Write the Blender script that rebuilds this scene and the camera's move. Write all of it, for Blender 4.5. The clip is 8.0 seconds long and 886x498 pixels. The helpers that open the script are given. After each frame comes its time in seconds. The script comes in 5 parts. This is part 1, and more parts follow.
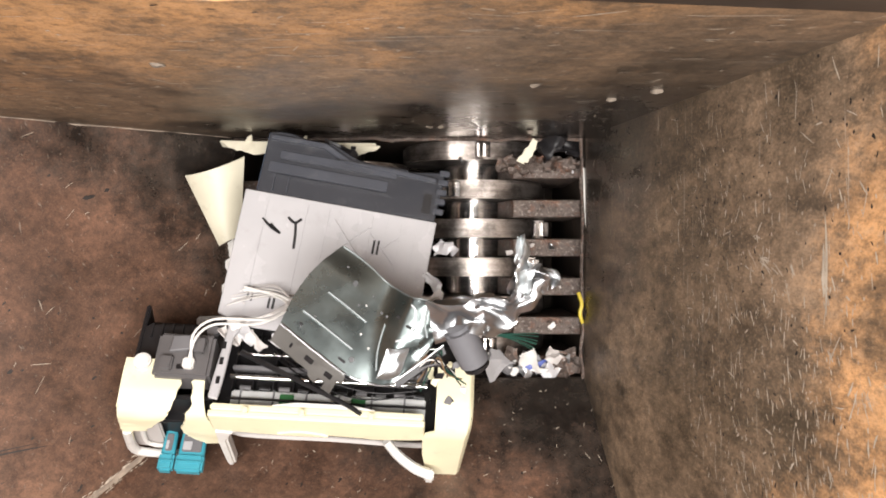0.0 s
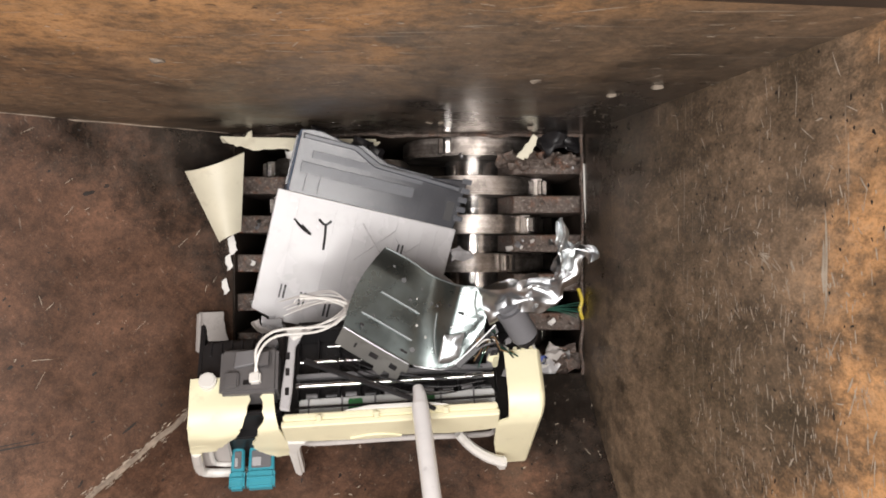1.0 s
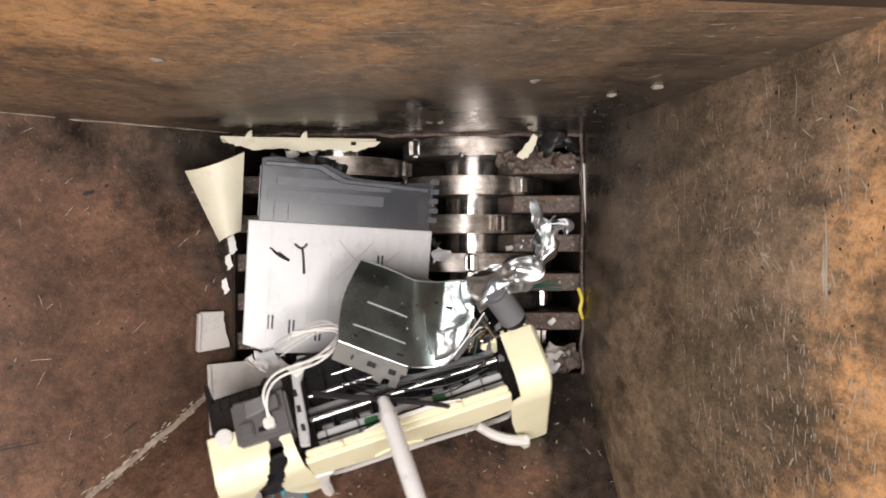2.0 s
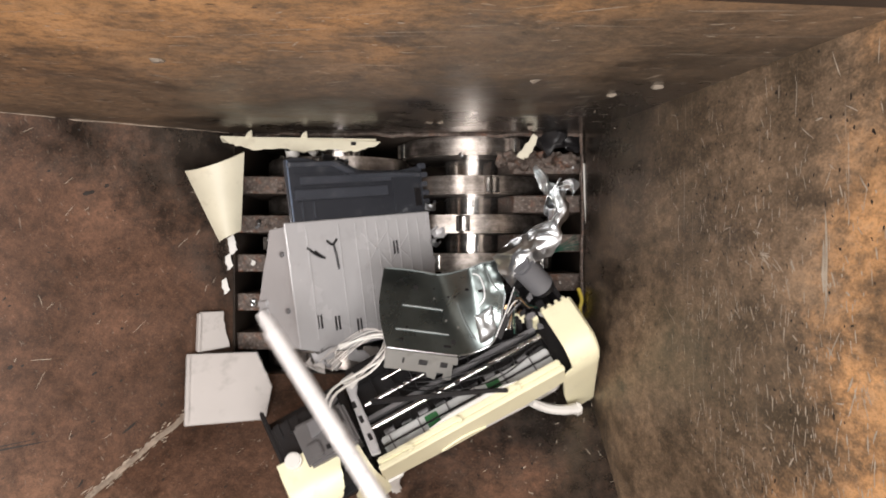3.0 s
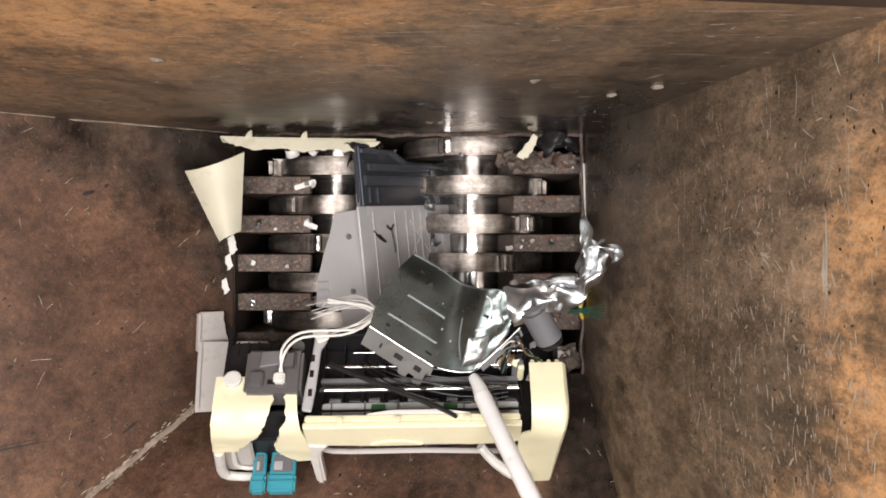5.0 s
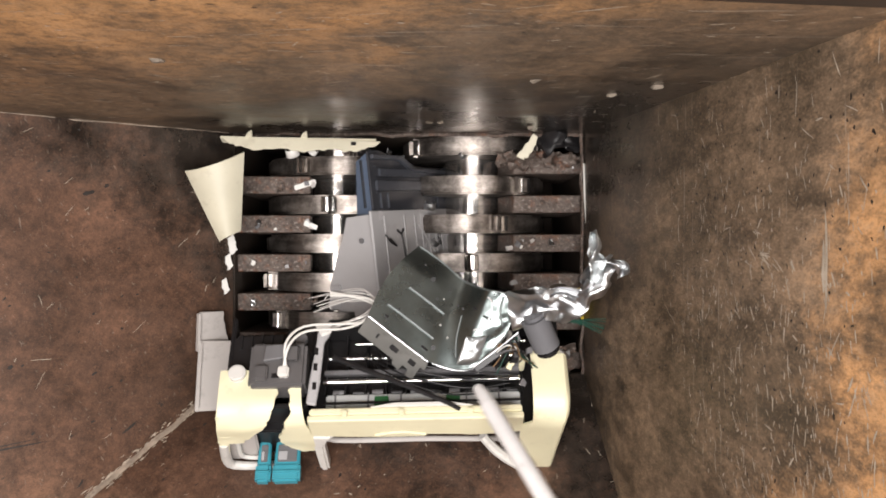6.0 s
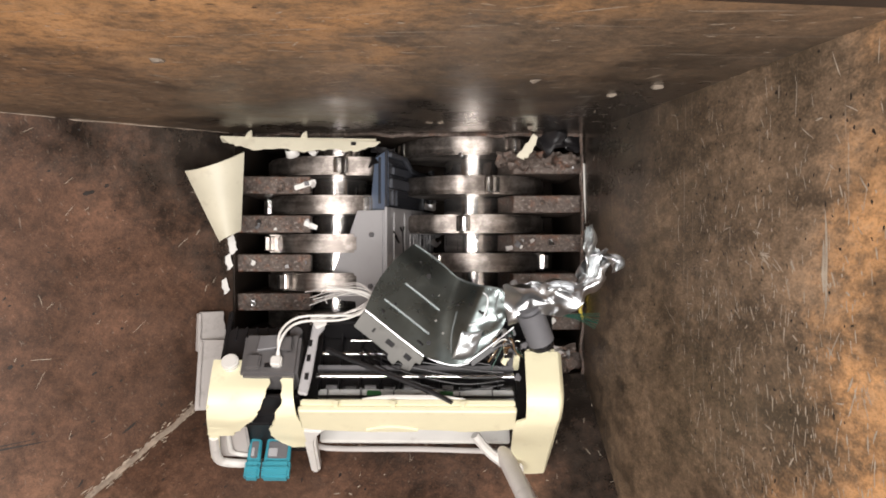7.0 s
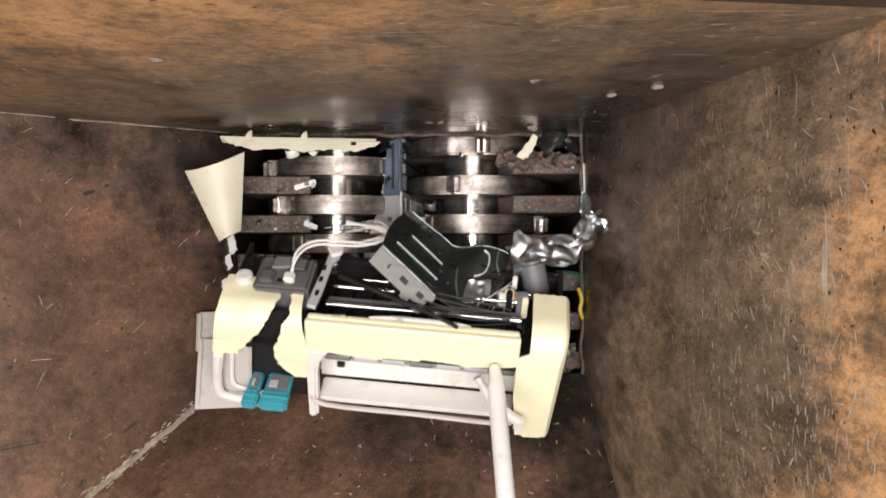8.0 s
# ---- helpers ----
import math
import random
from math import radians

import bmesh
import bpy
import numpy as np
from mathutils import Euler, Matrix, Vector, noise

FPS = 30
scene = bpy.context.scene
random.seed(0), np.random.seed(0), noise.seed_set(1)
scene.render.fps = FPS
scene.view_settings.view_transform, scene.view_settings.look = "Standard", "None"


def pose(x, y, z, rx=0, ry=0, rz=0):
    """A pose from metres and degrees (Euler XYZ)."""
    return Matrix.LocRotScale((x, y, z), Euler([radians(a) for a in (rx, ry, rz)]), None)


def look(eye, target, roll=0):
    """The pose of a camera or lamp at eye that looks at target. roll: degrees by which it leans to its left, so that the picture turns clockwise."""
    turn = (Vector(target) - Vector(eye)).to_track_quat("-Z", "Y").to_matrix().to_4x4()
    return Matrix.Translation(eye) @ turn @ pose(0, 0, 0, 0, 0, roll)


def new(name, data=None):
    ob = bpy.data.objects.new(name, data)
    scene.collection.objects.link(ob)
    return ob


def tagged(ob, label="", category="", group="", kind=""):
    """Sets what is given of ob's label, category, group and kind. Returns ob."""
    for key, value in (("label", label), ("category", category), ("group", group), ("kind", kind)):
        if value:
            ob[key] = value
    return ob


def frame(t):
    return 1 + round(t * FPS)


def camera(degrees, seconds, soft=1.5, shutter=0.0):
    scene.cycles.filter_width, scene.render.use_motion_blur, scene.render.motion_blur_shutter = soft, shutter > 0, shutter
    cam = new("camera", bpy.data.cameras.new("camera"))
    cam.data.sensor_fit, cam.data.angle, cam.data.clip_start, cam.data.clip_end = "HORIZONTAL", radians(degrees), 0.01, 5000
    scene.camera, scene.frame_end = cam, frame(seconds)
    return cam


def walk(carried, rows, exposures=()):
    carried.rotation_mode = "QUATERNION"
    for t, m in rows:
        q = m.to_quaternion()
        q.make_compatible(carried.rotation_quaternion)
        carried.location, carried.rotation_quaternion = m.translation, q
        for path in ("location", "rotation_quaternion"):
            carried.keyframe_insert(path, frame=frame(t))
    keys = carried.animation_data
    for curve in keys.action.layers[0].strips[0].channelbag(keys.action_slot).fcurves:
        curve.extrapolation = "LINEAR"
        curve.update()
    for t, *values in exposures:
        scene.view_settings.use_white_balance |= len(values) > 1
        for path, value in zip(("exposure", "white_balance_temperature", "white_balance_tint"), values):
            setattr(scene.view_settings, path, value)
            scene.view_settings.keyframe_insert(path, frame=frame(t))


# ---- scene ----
# The camera hangs over the mouth of the shredder and looks straight down; it settles in the first second.
HIGH = 1.437
cam = camera(52.0, 8.0, soft=1.8, shutter=0.5)
walk(cam, [
    (0.0, pose(0, 0, HIGH, 0.28, 0, 0)),
    (0.3, pose(0, 0, HIGH, 0.16, 0, 0)),
    (0.6, pose(0, 0, HIGH, 0.06, 0, 0)),
    (1.0, pose(0, 0, HIGH, 0.02, 0, 0)),
    (1.5, pose(0, 0, HIGH, 0, 0, 0)),
    (8.0, pose(0, 0, HIGH, 0, 0, 0)),
], exposures=[(0.0, 0.42), (0.5, 0.22), (0.9, -0.10), (1.4, -0.02), (8.0, 0.0)])

# ---- light: one ceiling lamp of the hall, over the hopper ----
world = bpy.data.worlds.new("world")
scene.world = world
world.use_nodes = True
world.node_tree.nodes["Background"].inputs[0].default_value = (1.0, 0.96, 0.9, 1)
world.node_tree.nodes["Background"].inputs[1].default_value = 0.05
lamp_data = bpy.data.lights.new("ceiling_lamp", "AREA")
lamp_data.shape, lamp_data.size, lamp_data.size_y = "RECTANGLE", 1.7, 0.9
lamp_data.energy = 75
lamp_data.color = (1.0, 0.953, 0.928)
lamp = new("ceiling_lamp", lamp_data)
lamp.matrix_world = look((-0.08, -0.38, 2.15), (0, 0, 0))

# ---- the hopper's plan ----
XL, XR, YB, YF = -0.3326, 0.2227, 0.1833, -0.1976   # mouth at z = 0
SL, SR, SF = 1.17, 0.184, 1.07                      # how far the walls lean outward per metre of height
TOP = 0.79


# ---- materials ----
def nodes(name):
    m = bpy.data.materials.new(name)
    m.use_nodes = True
    return m, m.node_tree, m.node_tree.nodes["Principled BSDF"]


def add(nt, kind, **sockets):
    n = nt.nodes.new(kind)
    for k, v in sockets.items():
        n.inputs[k].default_value = v
    return n


def noise_of(nt, scale, detail=6.0, rough=0.6, squash=None):
    n = add(nt, "ShaderNodeTexNoise", Scale=scale, Detail=detail, Roughness=rough)
    tc = nt.nodes.new("ShaderNodeTexCoord")
    mp = nt.nodes.new("ShaderNodeMapping")
    nt.links.new(tc.outputs["Object"], mp.inputs["Vector"])
    nt.links.new(mp.outputs[0], n.inputs["Vector"])
    if squash:
        mp.inputs["Rotation"].default_value = squash[1]
        long = nt.nodes.new("ShaderNodeMapping")
        long.inputs["Scale"].default_value = squash[0]
        nt.links.new(mp.outputs[0], long.inputs["Vector"])
        nt.links.new(long.outputs[0], n.inputs["Vector"])
    return n.outputs["Fac"]


def ramp(nt, fac, stops):
    r = nt.nodes.new("ShaderNodeValToRGB")
    e = r.color_ramp.elements
    while len(e) < len(stops):
        e.new(0.5)
    for el, (p, c) in zip(e, stops):
        el.position = p
        el.color = (*c, 1) if isinstance(c, tuple) else (c, c, c, 1)
    nt.links.new(fac, r.inputs[0])
    return r.outputs[0]


def mixed(nt, fac, a, b, kind="MIX"):
    m = nt.nodes.new("ShaderNodeMix")
    m.data_type, m.blend_type = "RGBA", kind
    for sock, v in ((m.inputs[0], fac), (m.inputs[6], a), (m.inputs[7], b)):
        if isinstance(v, (int, float)):
            sock.default_value = v
        elif isinstance(v, tuple):
            sock.default_value = (*v, 1)
        else:
            nt.links.new(v, sock)
    return m.outputs[2]


def bumped(nt, b, height, strength=0.3, distance=0.002):
    n = add(nt, "ShaderNodeBump", Strength=strength, Distance=distance)
    nt.links.new(height, n.inputs["Height"])
    nt.links.new(n.outputs[0], b.inputs["Normal"])


def plain(name, colour, rough=0.5, metal=0.0, vary=0.25, scale=30.0, bump=0.15, dirt=(0.05, 0.04, 0.03), dirty=0.3):
    """A moulded or painted surface with a fine grain, uneven tone and some dirt."""
    m, nt, b = nodes(name)
    fine = noise_of(nt, scale * 8, 3)
    big = noise_of(nt, scale, 5)
    dark = tuple(c * (1 - vary) for c in colour)
    c = mixed(nt, ramp(nt, big, [(0.3, 0.0), (0.7, 1.0)]), dark, colour)
    spots = ramp(nt, noise_of(nt, scale * 2.3, 8, 0.7), [(0.56, 0.0), (0.72, dirty)])
    c = mixed(nt, spots, c, dirt)
    nt.links.new(c, b.inputs["Base Color"])
    nt.links.new(ramp(nt, big, [(0.2, max(0.0, rough - 0.1)), (0.8, min(1.0, rough + 0.1))]), b.inputs["Roughness"])
    b.inputs["Metallic"].default_value = metal
    bumped(nt, b, fine, bump, 0.0006)
    return m


def scratches(nt, scale, turn, low, high, much, thin=0.05):
    """Long thin marks along one direction."""
    f = noise_of(nt, scale, 3, 0.5, ((thin, 1, 1), turn))
    return ramp(nt, f, [(low, 0.0), (high, much)])


def wall_steel(name, brown, dark, orange, grain, patch, level, rub, turns, wide=0.5, specks=0.5, marks=0.55, bare_shade=None, stretch=(1, 1, 1), blotch=0.35, sway=(1.6, 0.5, 0.35)):
    """Hopper plate: rust-brown scale with blotches and scratches, orange bloom far from the mouth, and steel worn by
    sliding scrap, its dark tone also painting in the shade near the mouth.
    """
    m, nt, b = nodes(name)
    big = noise_of(nt, 4.0, 7, 0.60)
    mid = noise_of(nt, 15, 9, 0.70, (stretch, ALONG))
    soft = noise_of(nt, 6, 8, 0.66, (stretch, ALONG))
    fine = noise_of(nt, 75, 8, 0.74, (stretch, ALONG))
    stain = noise_of(nt, 7.3, 6, 0.72, (stretch, ALONG))
    streak = noise_of(nt, 9, 9, 0.66, grain)
    base = mixed(nt, ramp(nt, streak, [(0.28, 0.0), (0.72, 1.0)]), brown, tuple(c * 0.6 for c in brown))
    worn = ramp(nt, big, [(rub - 0.14, 1.0), (rub + 0.14, 0.0)])
    c = mixed(nt, worn, base, dark)
    # how far along the plate, with an uneven front
    tc = nt.nodes.new("ShaderNodeTexCoord")
    dot = nt.nodes.new("ShaderNodeVectorMath")
    dot.operation = "DOT_PRODUCT"
    dot.inputs[1].default_value = patch
    nt.links.new(tc.outputs["Object"], dot.inputs[0])
    along = dot.outputs["Value"]
    for src, much in zip((soft, mid, fine), sway):
        step = nt.nodes.new("ShaderNodeMath")
        step.operation = "MULTIPLY_ADD"
        nt.links.new(src, step.inputs[0])
        step.inputs[1].default_value = much
        nt.links.new(along, step.inputs[2])
        along = step.outputs[0]

    def between(lo, hi, most):
        r = add(nt, "ShaderNodeMapRange")
        r.interpolation_type = "SMOOTHSTEP"
        r.inputs["From Min"].default_value, r.inputs["From Max"].default_value, r.inputs["To Max"].default_value = lo, hi, most
        nt.links.new(along, r.inputs["Value"])
        return r.outputs[0]
    rusty = between(level, level + wide, 0.9)
    o2 = mixed(nt, ramp(nt, mid, [(0.35, 0.0), (0.65, 1.0)]), tuple(v * 0.58 for v in orange), orange)
    c = mixed(nt, rusty, c, o2)
    c = mixed(nt, ramp(nt, mid, [(0.31, 0.75), (0.45, 0.0)]), c, tuple(v * 0.33 for v in dark))
    c = mixed(nt, ramp(nt, fine, [(0.34, 0.62), (0.53, 0.0)]), c, tuple(v * 0.4 for v in dark))
    c = mixed(nt, ramp(nt, fine, [(0.52, 0.0), (0.72, 0.45)]), c, tuple(min(1.0, v * 1.5) for v in brown))
    c = mixed(nt, ramp(nt, stain, [(0.36, blotch), (0.52, 0.0)]), c, tuple(v * 0.42 for v in dark))
    c = mixed(nt, ramp(nt, stain, [(0.54, 0.0), (0.70, blotch * 0.7)]), c, tuple(min(1.0, v * 1.55) for v in brown))
    # worn steel, plus painted-in shade that deepens towards the mouth
    if bare_shade:
        steel = between(bare_shade[1], bare_shade[0], bare_shade[2])
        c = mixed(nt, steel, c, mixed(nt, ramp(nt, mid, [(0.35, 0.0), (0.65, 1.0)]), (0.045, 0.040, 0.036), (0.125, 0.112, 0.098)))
    for k, turn in enumerate(turns):
        c = mixed(nt, scratches(nt, 210 + 50 * k, turn, 0.675 + 0.012 * k, 0.75 + 0.012 * k, marks, 0.025 + 0.02 * k), c, (0.42, 0.36, 0.29))
    grain_fac = noise_of(nt, 420, 3, 0.6, (stretch, ALONG))
    c = mixed(nt, ramp(nt, grain_fac, [(0.36, 0.25), (0.5, 0.0)]), c, tuple(v * 0.4 for v in dark))
    c = mixed(nt, ramp(nt, grain_fac, [(0.55, 0.0), (0.68, 0.18)]), c, tuple(min(1.0, v * 1.8) for v in brown))
    pale = noise_of(nt, 42, 10, 0.8, (stretch, ALONG))
    c = mixed(nt, ramp(nt, pale, [(0.64, 0.0), (0.76, 0.5)]), c, (0.40, 0.34, 0.28))
    speck = noise_of(nt, 230, 2, 0.5)
    c = mixed(nt, ramp(nt, speck, [(0.775, 0.0), (0.80, specks)]), c, (0.5, 0.46, 0.4))
    nt.links.new(c, b.inputs["Base Color"])
    metal = mixed(nt, rusty, ramp(nt, worn, [(0.0, 0.12), (1.0, 0.4)]), (0.0, 0.0, 0.0))
    r = mixed(nt, worn, ramp(nt, mid, [(0.3, 0.48), (0.7, 0.70)]), ramp(nt, mid, [(0.3, 0.32), (0.7, 0.5)]))
    r = mixed(nt, rusty, r, (0.75, 0.75, 0.75))
    if bare_shade:
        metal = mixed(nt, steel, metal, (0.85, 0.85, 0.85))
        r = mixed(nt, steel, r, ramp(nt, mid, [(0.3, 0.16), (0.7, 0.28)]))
    nt.links.new(metal, b.inputs["Metallic"])
    nt.links.new(r, b.inputs["Roughness"])
    h = mixed(nt, 0.5, mid, fine)
    bumped(nt, b, h, 0.32, 0.0014)
    return m


def turned_steel(name, colour, rough, grime, axis_scale):
    """Machined steel with fine turning lines and greasy dark patches."""
    m, nt, b = nodes(name)
    line = noise_of(nt, 30, 5, 0.6, (axis_scale, (0, 0, 0)))
    big = noise_of(nt, 24, 7, 0.68)
    c = mixed(nt, ramp(nt, line, [(0.3, 0.0), (0.7, 1.0)]), tuple(v * 0.6 for v in colour), colour)
    c = mixed(nt, ramp(nt, big, [(0.42, grime), (0.62, 0.0)]), c, (0.045, 0.036, 0.03))
    nt.links.new(c, b.inputs["Base Color"])
    b.inputs["Metallic"].default_value = 0.95
    nt.links.new(ramp(nt, line, [(0.2, rough * 0.7), (0.8, rough * 1.3)]), b.inputs["Roughness"])
    bumped(nt, b, line, 0.25, 0.0006)
    return m


ALONG = (0, 0, 0)
M_BACK = wall_steel("plate_back", (0.27, 0.175, 0.103), (0.136, 0.104, 0.076), (0.56, 0.29, 0.11), ((0.6, 1, 1.3), ALONG), (-1.25, 0, 2.4), 2.62, 0.46, (ALONG, (0, 0.14, 0), (0, -0.25, 0)), 0.8, 0.9, 0.5, (1.35, 2.55, 0.95))
# left and front: the dark zone by the mouth is mostly shade in the colour
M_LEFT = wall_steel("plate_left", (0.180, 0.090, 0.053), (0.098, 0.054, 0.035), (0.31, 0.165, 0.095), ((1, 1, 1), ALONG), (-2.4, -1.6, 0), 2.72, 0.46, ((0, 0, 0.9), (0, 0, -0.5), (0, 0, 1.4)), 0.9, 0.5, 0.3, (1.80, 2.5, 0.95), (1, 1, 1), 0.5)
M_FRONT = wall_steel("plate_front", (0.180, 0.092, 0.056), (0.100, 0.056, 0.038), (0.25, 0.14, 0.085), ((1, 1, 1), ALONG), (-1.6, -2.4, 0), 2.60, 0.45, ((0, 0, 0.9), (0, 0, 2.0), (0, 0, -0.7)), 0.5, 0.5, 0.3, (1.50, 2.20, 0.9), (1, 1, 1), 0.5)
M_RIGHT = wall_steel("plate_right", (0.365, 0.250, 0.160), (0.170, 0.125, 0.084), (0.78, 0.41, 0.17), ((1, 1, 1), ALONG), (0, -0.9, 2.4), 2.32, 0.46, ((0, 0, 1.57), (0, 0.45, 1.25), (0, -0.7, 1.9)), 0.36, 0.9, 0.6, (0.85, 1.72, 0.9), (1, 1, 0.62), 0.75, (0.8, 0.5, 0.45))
M_STEEL = turned_steel("disc_steel", (0.56, 0.50, 0.455), 0.38, 0.7, (0.4, 6, 0.4))
M_SHAFT = turned_steel("shaft_steel", (0.72, 0.69, 0.66), 0.15, 0.3, (0.4, 4, 0.4))
def gritty(name):
    """Worn stripper plate: brown steel under caked, pale-flecked grit and rust."""
    m, nt, b = nodes(name)
    big = noise_of(nt, 35, 8, 0.7)
    grit = noise_of(nt, 190, 6, 0.75)
    c = mixed(nt, ramp(nt, big, [(0.35, 0.0), (0.65, 1.0)]), (0.052, 0.035, 0.028), (0.165, 0.130, 0.110))
    c = mixed(nt, ramp(nt, noise_of(nt, 60, 8, 0.7), [(0.52, 0.0), (0.66, 0.7)]), c, (0.20, 0.085, 0.045))
    c = mixed(nt, ramp(nt, grit, [(0.56, 0.0), (0.67, 0.65)]), c, (0.50, 0.45, 0.40))
    c = mixed(nt, ramp(nt, grit, [(0.36, 0.8), (0.46, 0.0)]), c, (0.02, 0.016, 0.013))
    nt.links.new(c, b.inputs["Base Color"])
    b.inputs["Metallic"].default_value = 0.35
    nt.links.new(ramp(nt, big, [(0.3, 0.35), (0.7, 0.65)]), b.inputs["Roughness"])
    bumped(nt, b, grit, 0.9, 0.002)
    return m


M_COMB = gritty("comb_steel")
M_BOX = plain("housing_steel", (0.075, 0.055, 0.042), 0.6, 0.5, 0.5, 14, 0.3)
M_WELD = plain("weld", (0.42, 0.335, 0.26), 0.6, 0.2, 0.6, 40, 0.9, (0.10, 0.06, 0.04), 0.6)
M_CREAM = plain("cream_plastic", (0.80, 0.752, 0.525), 0.42, 0, 0.08, 14, 0.08, (0.32, 0.25, 0.14), 0.22)
M_WHITE = plain("white_plastic", (0.72, 0.70, 0.66), 0.4, 0, 0.1, 14, 0.08, (0.2, 0.17, 0.14), 0.3)
M_LIGHT = plain("light_grey_plastic", (0.44, 0.43, 0.435), 0.25, 0, 0.1, 10, 0.08, (0.2, 0.18, 0.17), 0.2)
M_DARK = plain("slate_plastic", (0.035, 0.037, 0.044), 0.20, 0, 0.2, 10, 0.1, (0.2, 0.2, 0.2), 0.15)
# slate side strip: the blue light it reflects is mixed into its colour
M_SLATE_SHEEN = plain("slate_sheen_plastic", (0.12, 0.16, 0.235), 0.4, 0, 0.15, 10, 0.1)
M_BLACK = plain("black_plastic", (0.011, 0.010, 0.011), 0.42, 0, 0.3, 20, 0.1, (0.08, 0.07, 0.06), 0.25)
M_MID = plain("mid_grey_plastic", (0.17, 0.165, 0.17), 0.45, 0, 0.2, 14, 0.1)
M_CARR = plain("carriage_plastic", (0.115, 0.108, 0.108), 0.45, 0, 0.2, 14, 0.1)
M_FLAP = plain("warm_grey_plastic", (0.50, 0.465, 0.44), 0.45, 0, 0.08, 10, 0.06)
M_TEAL = plain("teal_plastic", (0.05, 0.31, 0.39), 0.4, 0, 0.15, 20, 0.1, (0.02, 0.06, 0.07), 0.3)
M_GALV = plain("galvanised_sheet", (0.245, 0.285, 0.28), 0.31, 0.95, 0.3, 18, 0.1, (0.10, 0.10, 0.09), 0.4)
M_PLATEN = plain("platen_plastic", (0.60, 0.61, 0.60), 0.45, 0, 0.25, 14, 0.1, (0.03, 0.03, 0.03), 0.4)
M_SLATE = plain("worn_slate_plastic", (0.052, 0.056, 0.068), 0.32, 0, 0.3, 16, 0.1, (0.2, 0.2, 0.2), 0.25)
# near-white: paints the crease's glint, and colours the pale cable edge
M_PALE_GLINT = plain("pale_fold_glint", (0.88, 0.89, 0.90), 0.5, 0.55, 0.12, 30, 0.06)
M_RIB = plain("burnished_rib", (0.34, 0.37, 0.37), 0.55, 0.9, 0.1, 20, 0.04)
M_TAB = plain("dull_sheet", (0.24, 0.235, 0.22), 0.5, 0.8, 0.2, 18, 0.1)
M_WING = plain("pale_sheet", (0.62, 0.65, 0.66), 0.40, 0.95, 0.2, 18, 0.08)
M_IVORY = plain("ivory_plastic", (0.62, 0.58, 0.45), 0.42, 0, 0.12, 14, 0.08, (0.25, 0.2, 0.14), 0.35)
M_FOIL = plain("torn_sheet", (0.52, 0.53, 0.54), 0.33, 1.0, 0.2, 25, 0.1, (0.2, 0.2, 0.2), 0.2)
M_ROD = plain("rod_paint", (0.90, 0.88, 0.87), 0.38, 0, 0.12, 18, 0.1, (0.25, 0.22, 0.2), 0.4)
M_CHROME = plain("bright_rod", (0.75, 0.74, 0.73), 0.15, 1.0, 0.1, 20, 0.02)
M_GREEN = plain("green_plastic", (0.03, 0.16, 0.05), 0.45, 0, 0.2, 20, 0.1)
M_YELLOW = plain("yellow_plastic", (0.65, 0.5, 0.05), 0.45, 0, 0.2, 20, 0.1)
M_WIRE = plain("white_wire", (0.72, 0.70, 0.66), 0.4, 0, 0.1, 30, 0.05)
M_RUBBER = plain("grey_rubber", (0.14, 0.14, 0.15), 0.55, 0, 0.2, 16, 0.15)
M_HALL = plain("hall_plaster", (0.26, 0.255, 0.245), 0.8, 0, 0.15, 2, 0.1)
M_FLOOR = plain("hall_concrete", (0.12, 0.11, 0.10), 0.8, 0, 0.3, 3, 0.2)
M_SCUFF = plain("scraped_steel", (0.50, 0.42, 0.33), 0.6, 0.0, 0.35, 60, 0.2)
M_DIRT = plain("dried_dirt", (0.22, 0.18, 0.14), 0.8, 0, 0.4, 80, 0.6)
M_SMUT = plain("black_smut", (0.030, 0.024, 0.020), 0.5, 0, 0.3, 60, 0.2)
M_STRAND = plain("green_wire", (0.008, 0.050, 0.034), 0.45, 0, 0.2, 20, 0.05)
M_BRASS = plain("copper_bit", (0.5, 0.32, 0.18), 0.35, 0.8, 0.3, 60, 0.1)
M_VIOLET = plain("blue_chip", (0.12, 0.16, 0.45), 0.4, 0, 0.2, 60, 0.1)


# ---- mesh helpers ----
def mesh_of(name, bm, material, smooth=True):
    me = bpy.data.meshes.new(name)
    bmesh.ops.recalc_face_normals(bm, faces=bm.faces)
    bm.to_mesh(me)
    bm.free()
    me.materials.append(material)
    if smooth:
        for p in me.polygons:
            p.use_smooth = True
        me.set_sharp_from_angle(angle=radians(32))
    return me


def part(name, bm, material, parent=None, label="", smooth=True, at=None):
    ob = new(name, mesh_of(name, bm, material, smooth))
    if parent:
        ob.parent = parent
    if at is not None:
        ob.matrix_basis = at
    return tagged(ob, label)


def thing(name, label, category, group="", kind=""):
    return tagged(new(name), label, category, group, kind)


def box(x0, x1, y0, y1, z0, z1, bevel=0.0015, bm=None, seg=2):
    own = bmesh.new()
    bmesh.ops.create_cube(own, size=1)
    for v in own.verts:
        v.co = Vector(((x0 + x1) / 2 + v.co.x * (x1 - x0), (y0 + y1) / 2 + v.co.y * (y1 - y0), (z0 + z1) / 2 + v.co.z * (z1 - z0)))
    if bevel:
        bmesh.ops.bevel(own, geom=own.edges[:], offset=bevel, segments=seg, affect="EDGES", clamp_overlap=True)
    return joined(bm, own)


def joined(bm, own, m=None):
    if m is not None:
        own.transform(m)
    if bm is None:
        return own
    me = bpy.data.meshes.new("tmp")
    own.to_mesh(me)
    own.free()
    bm.from_mesh(me)
    bpy.data.meshes.remove(me)
    return bm


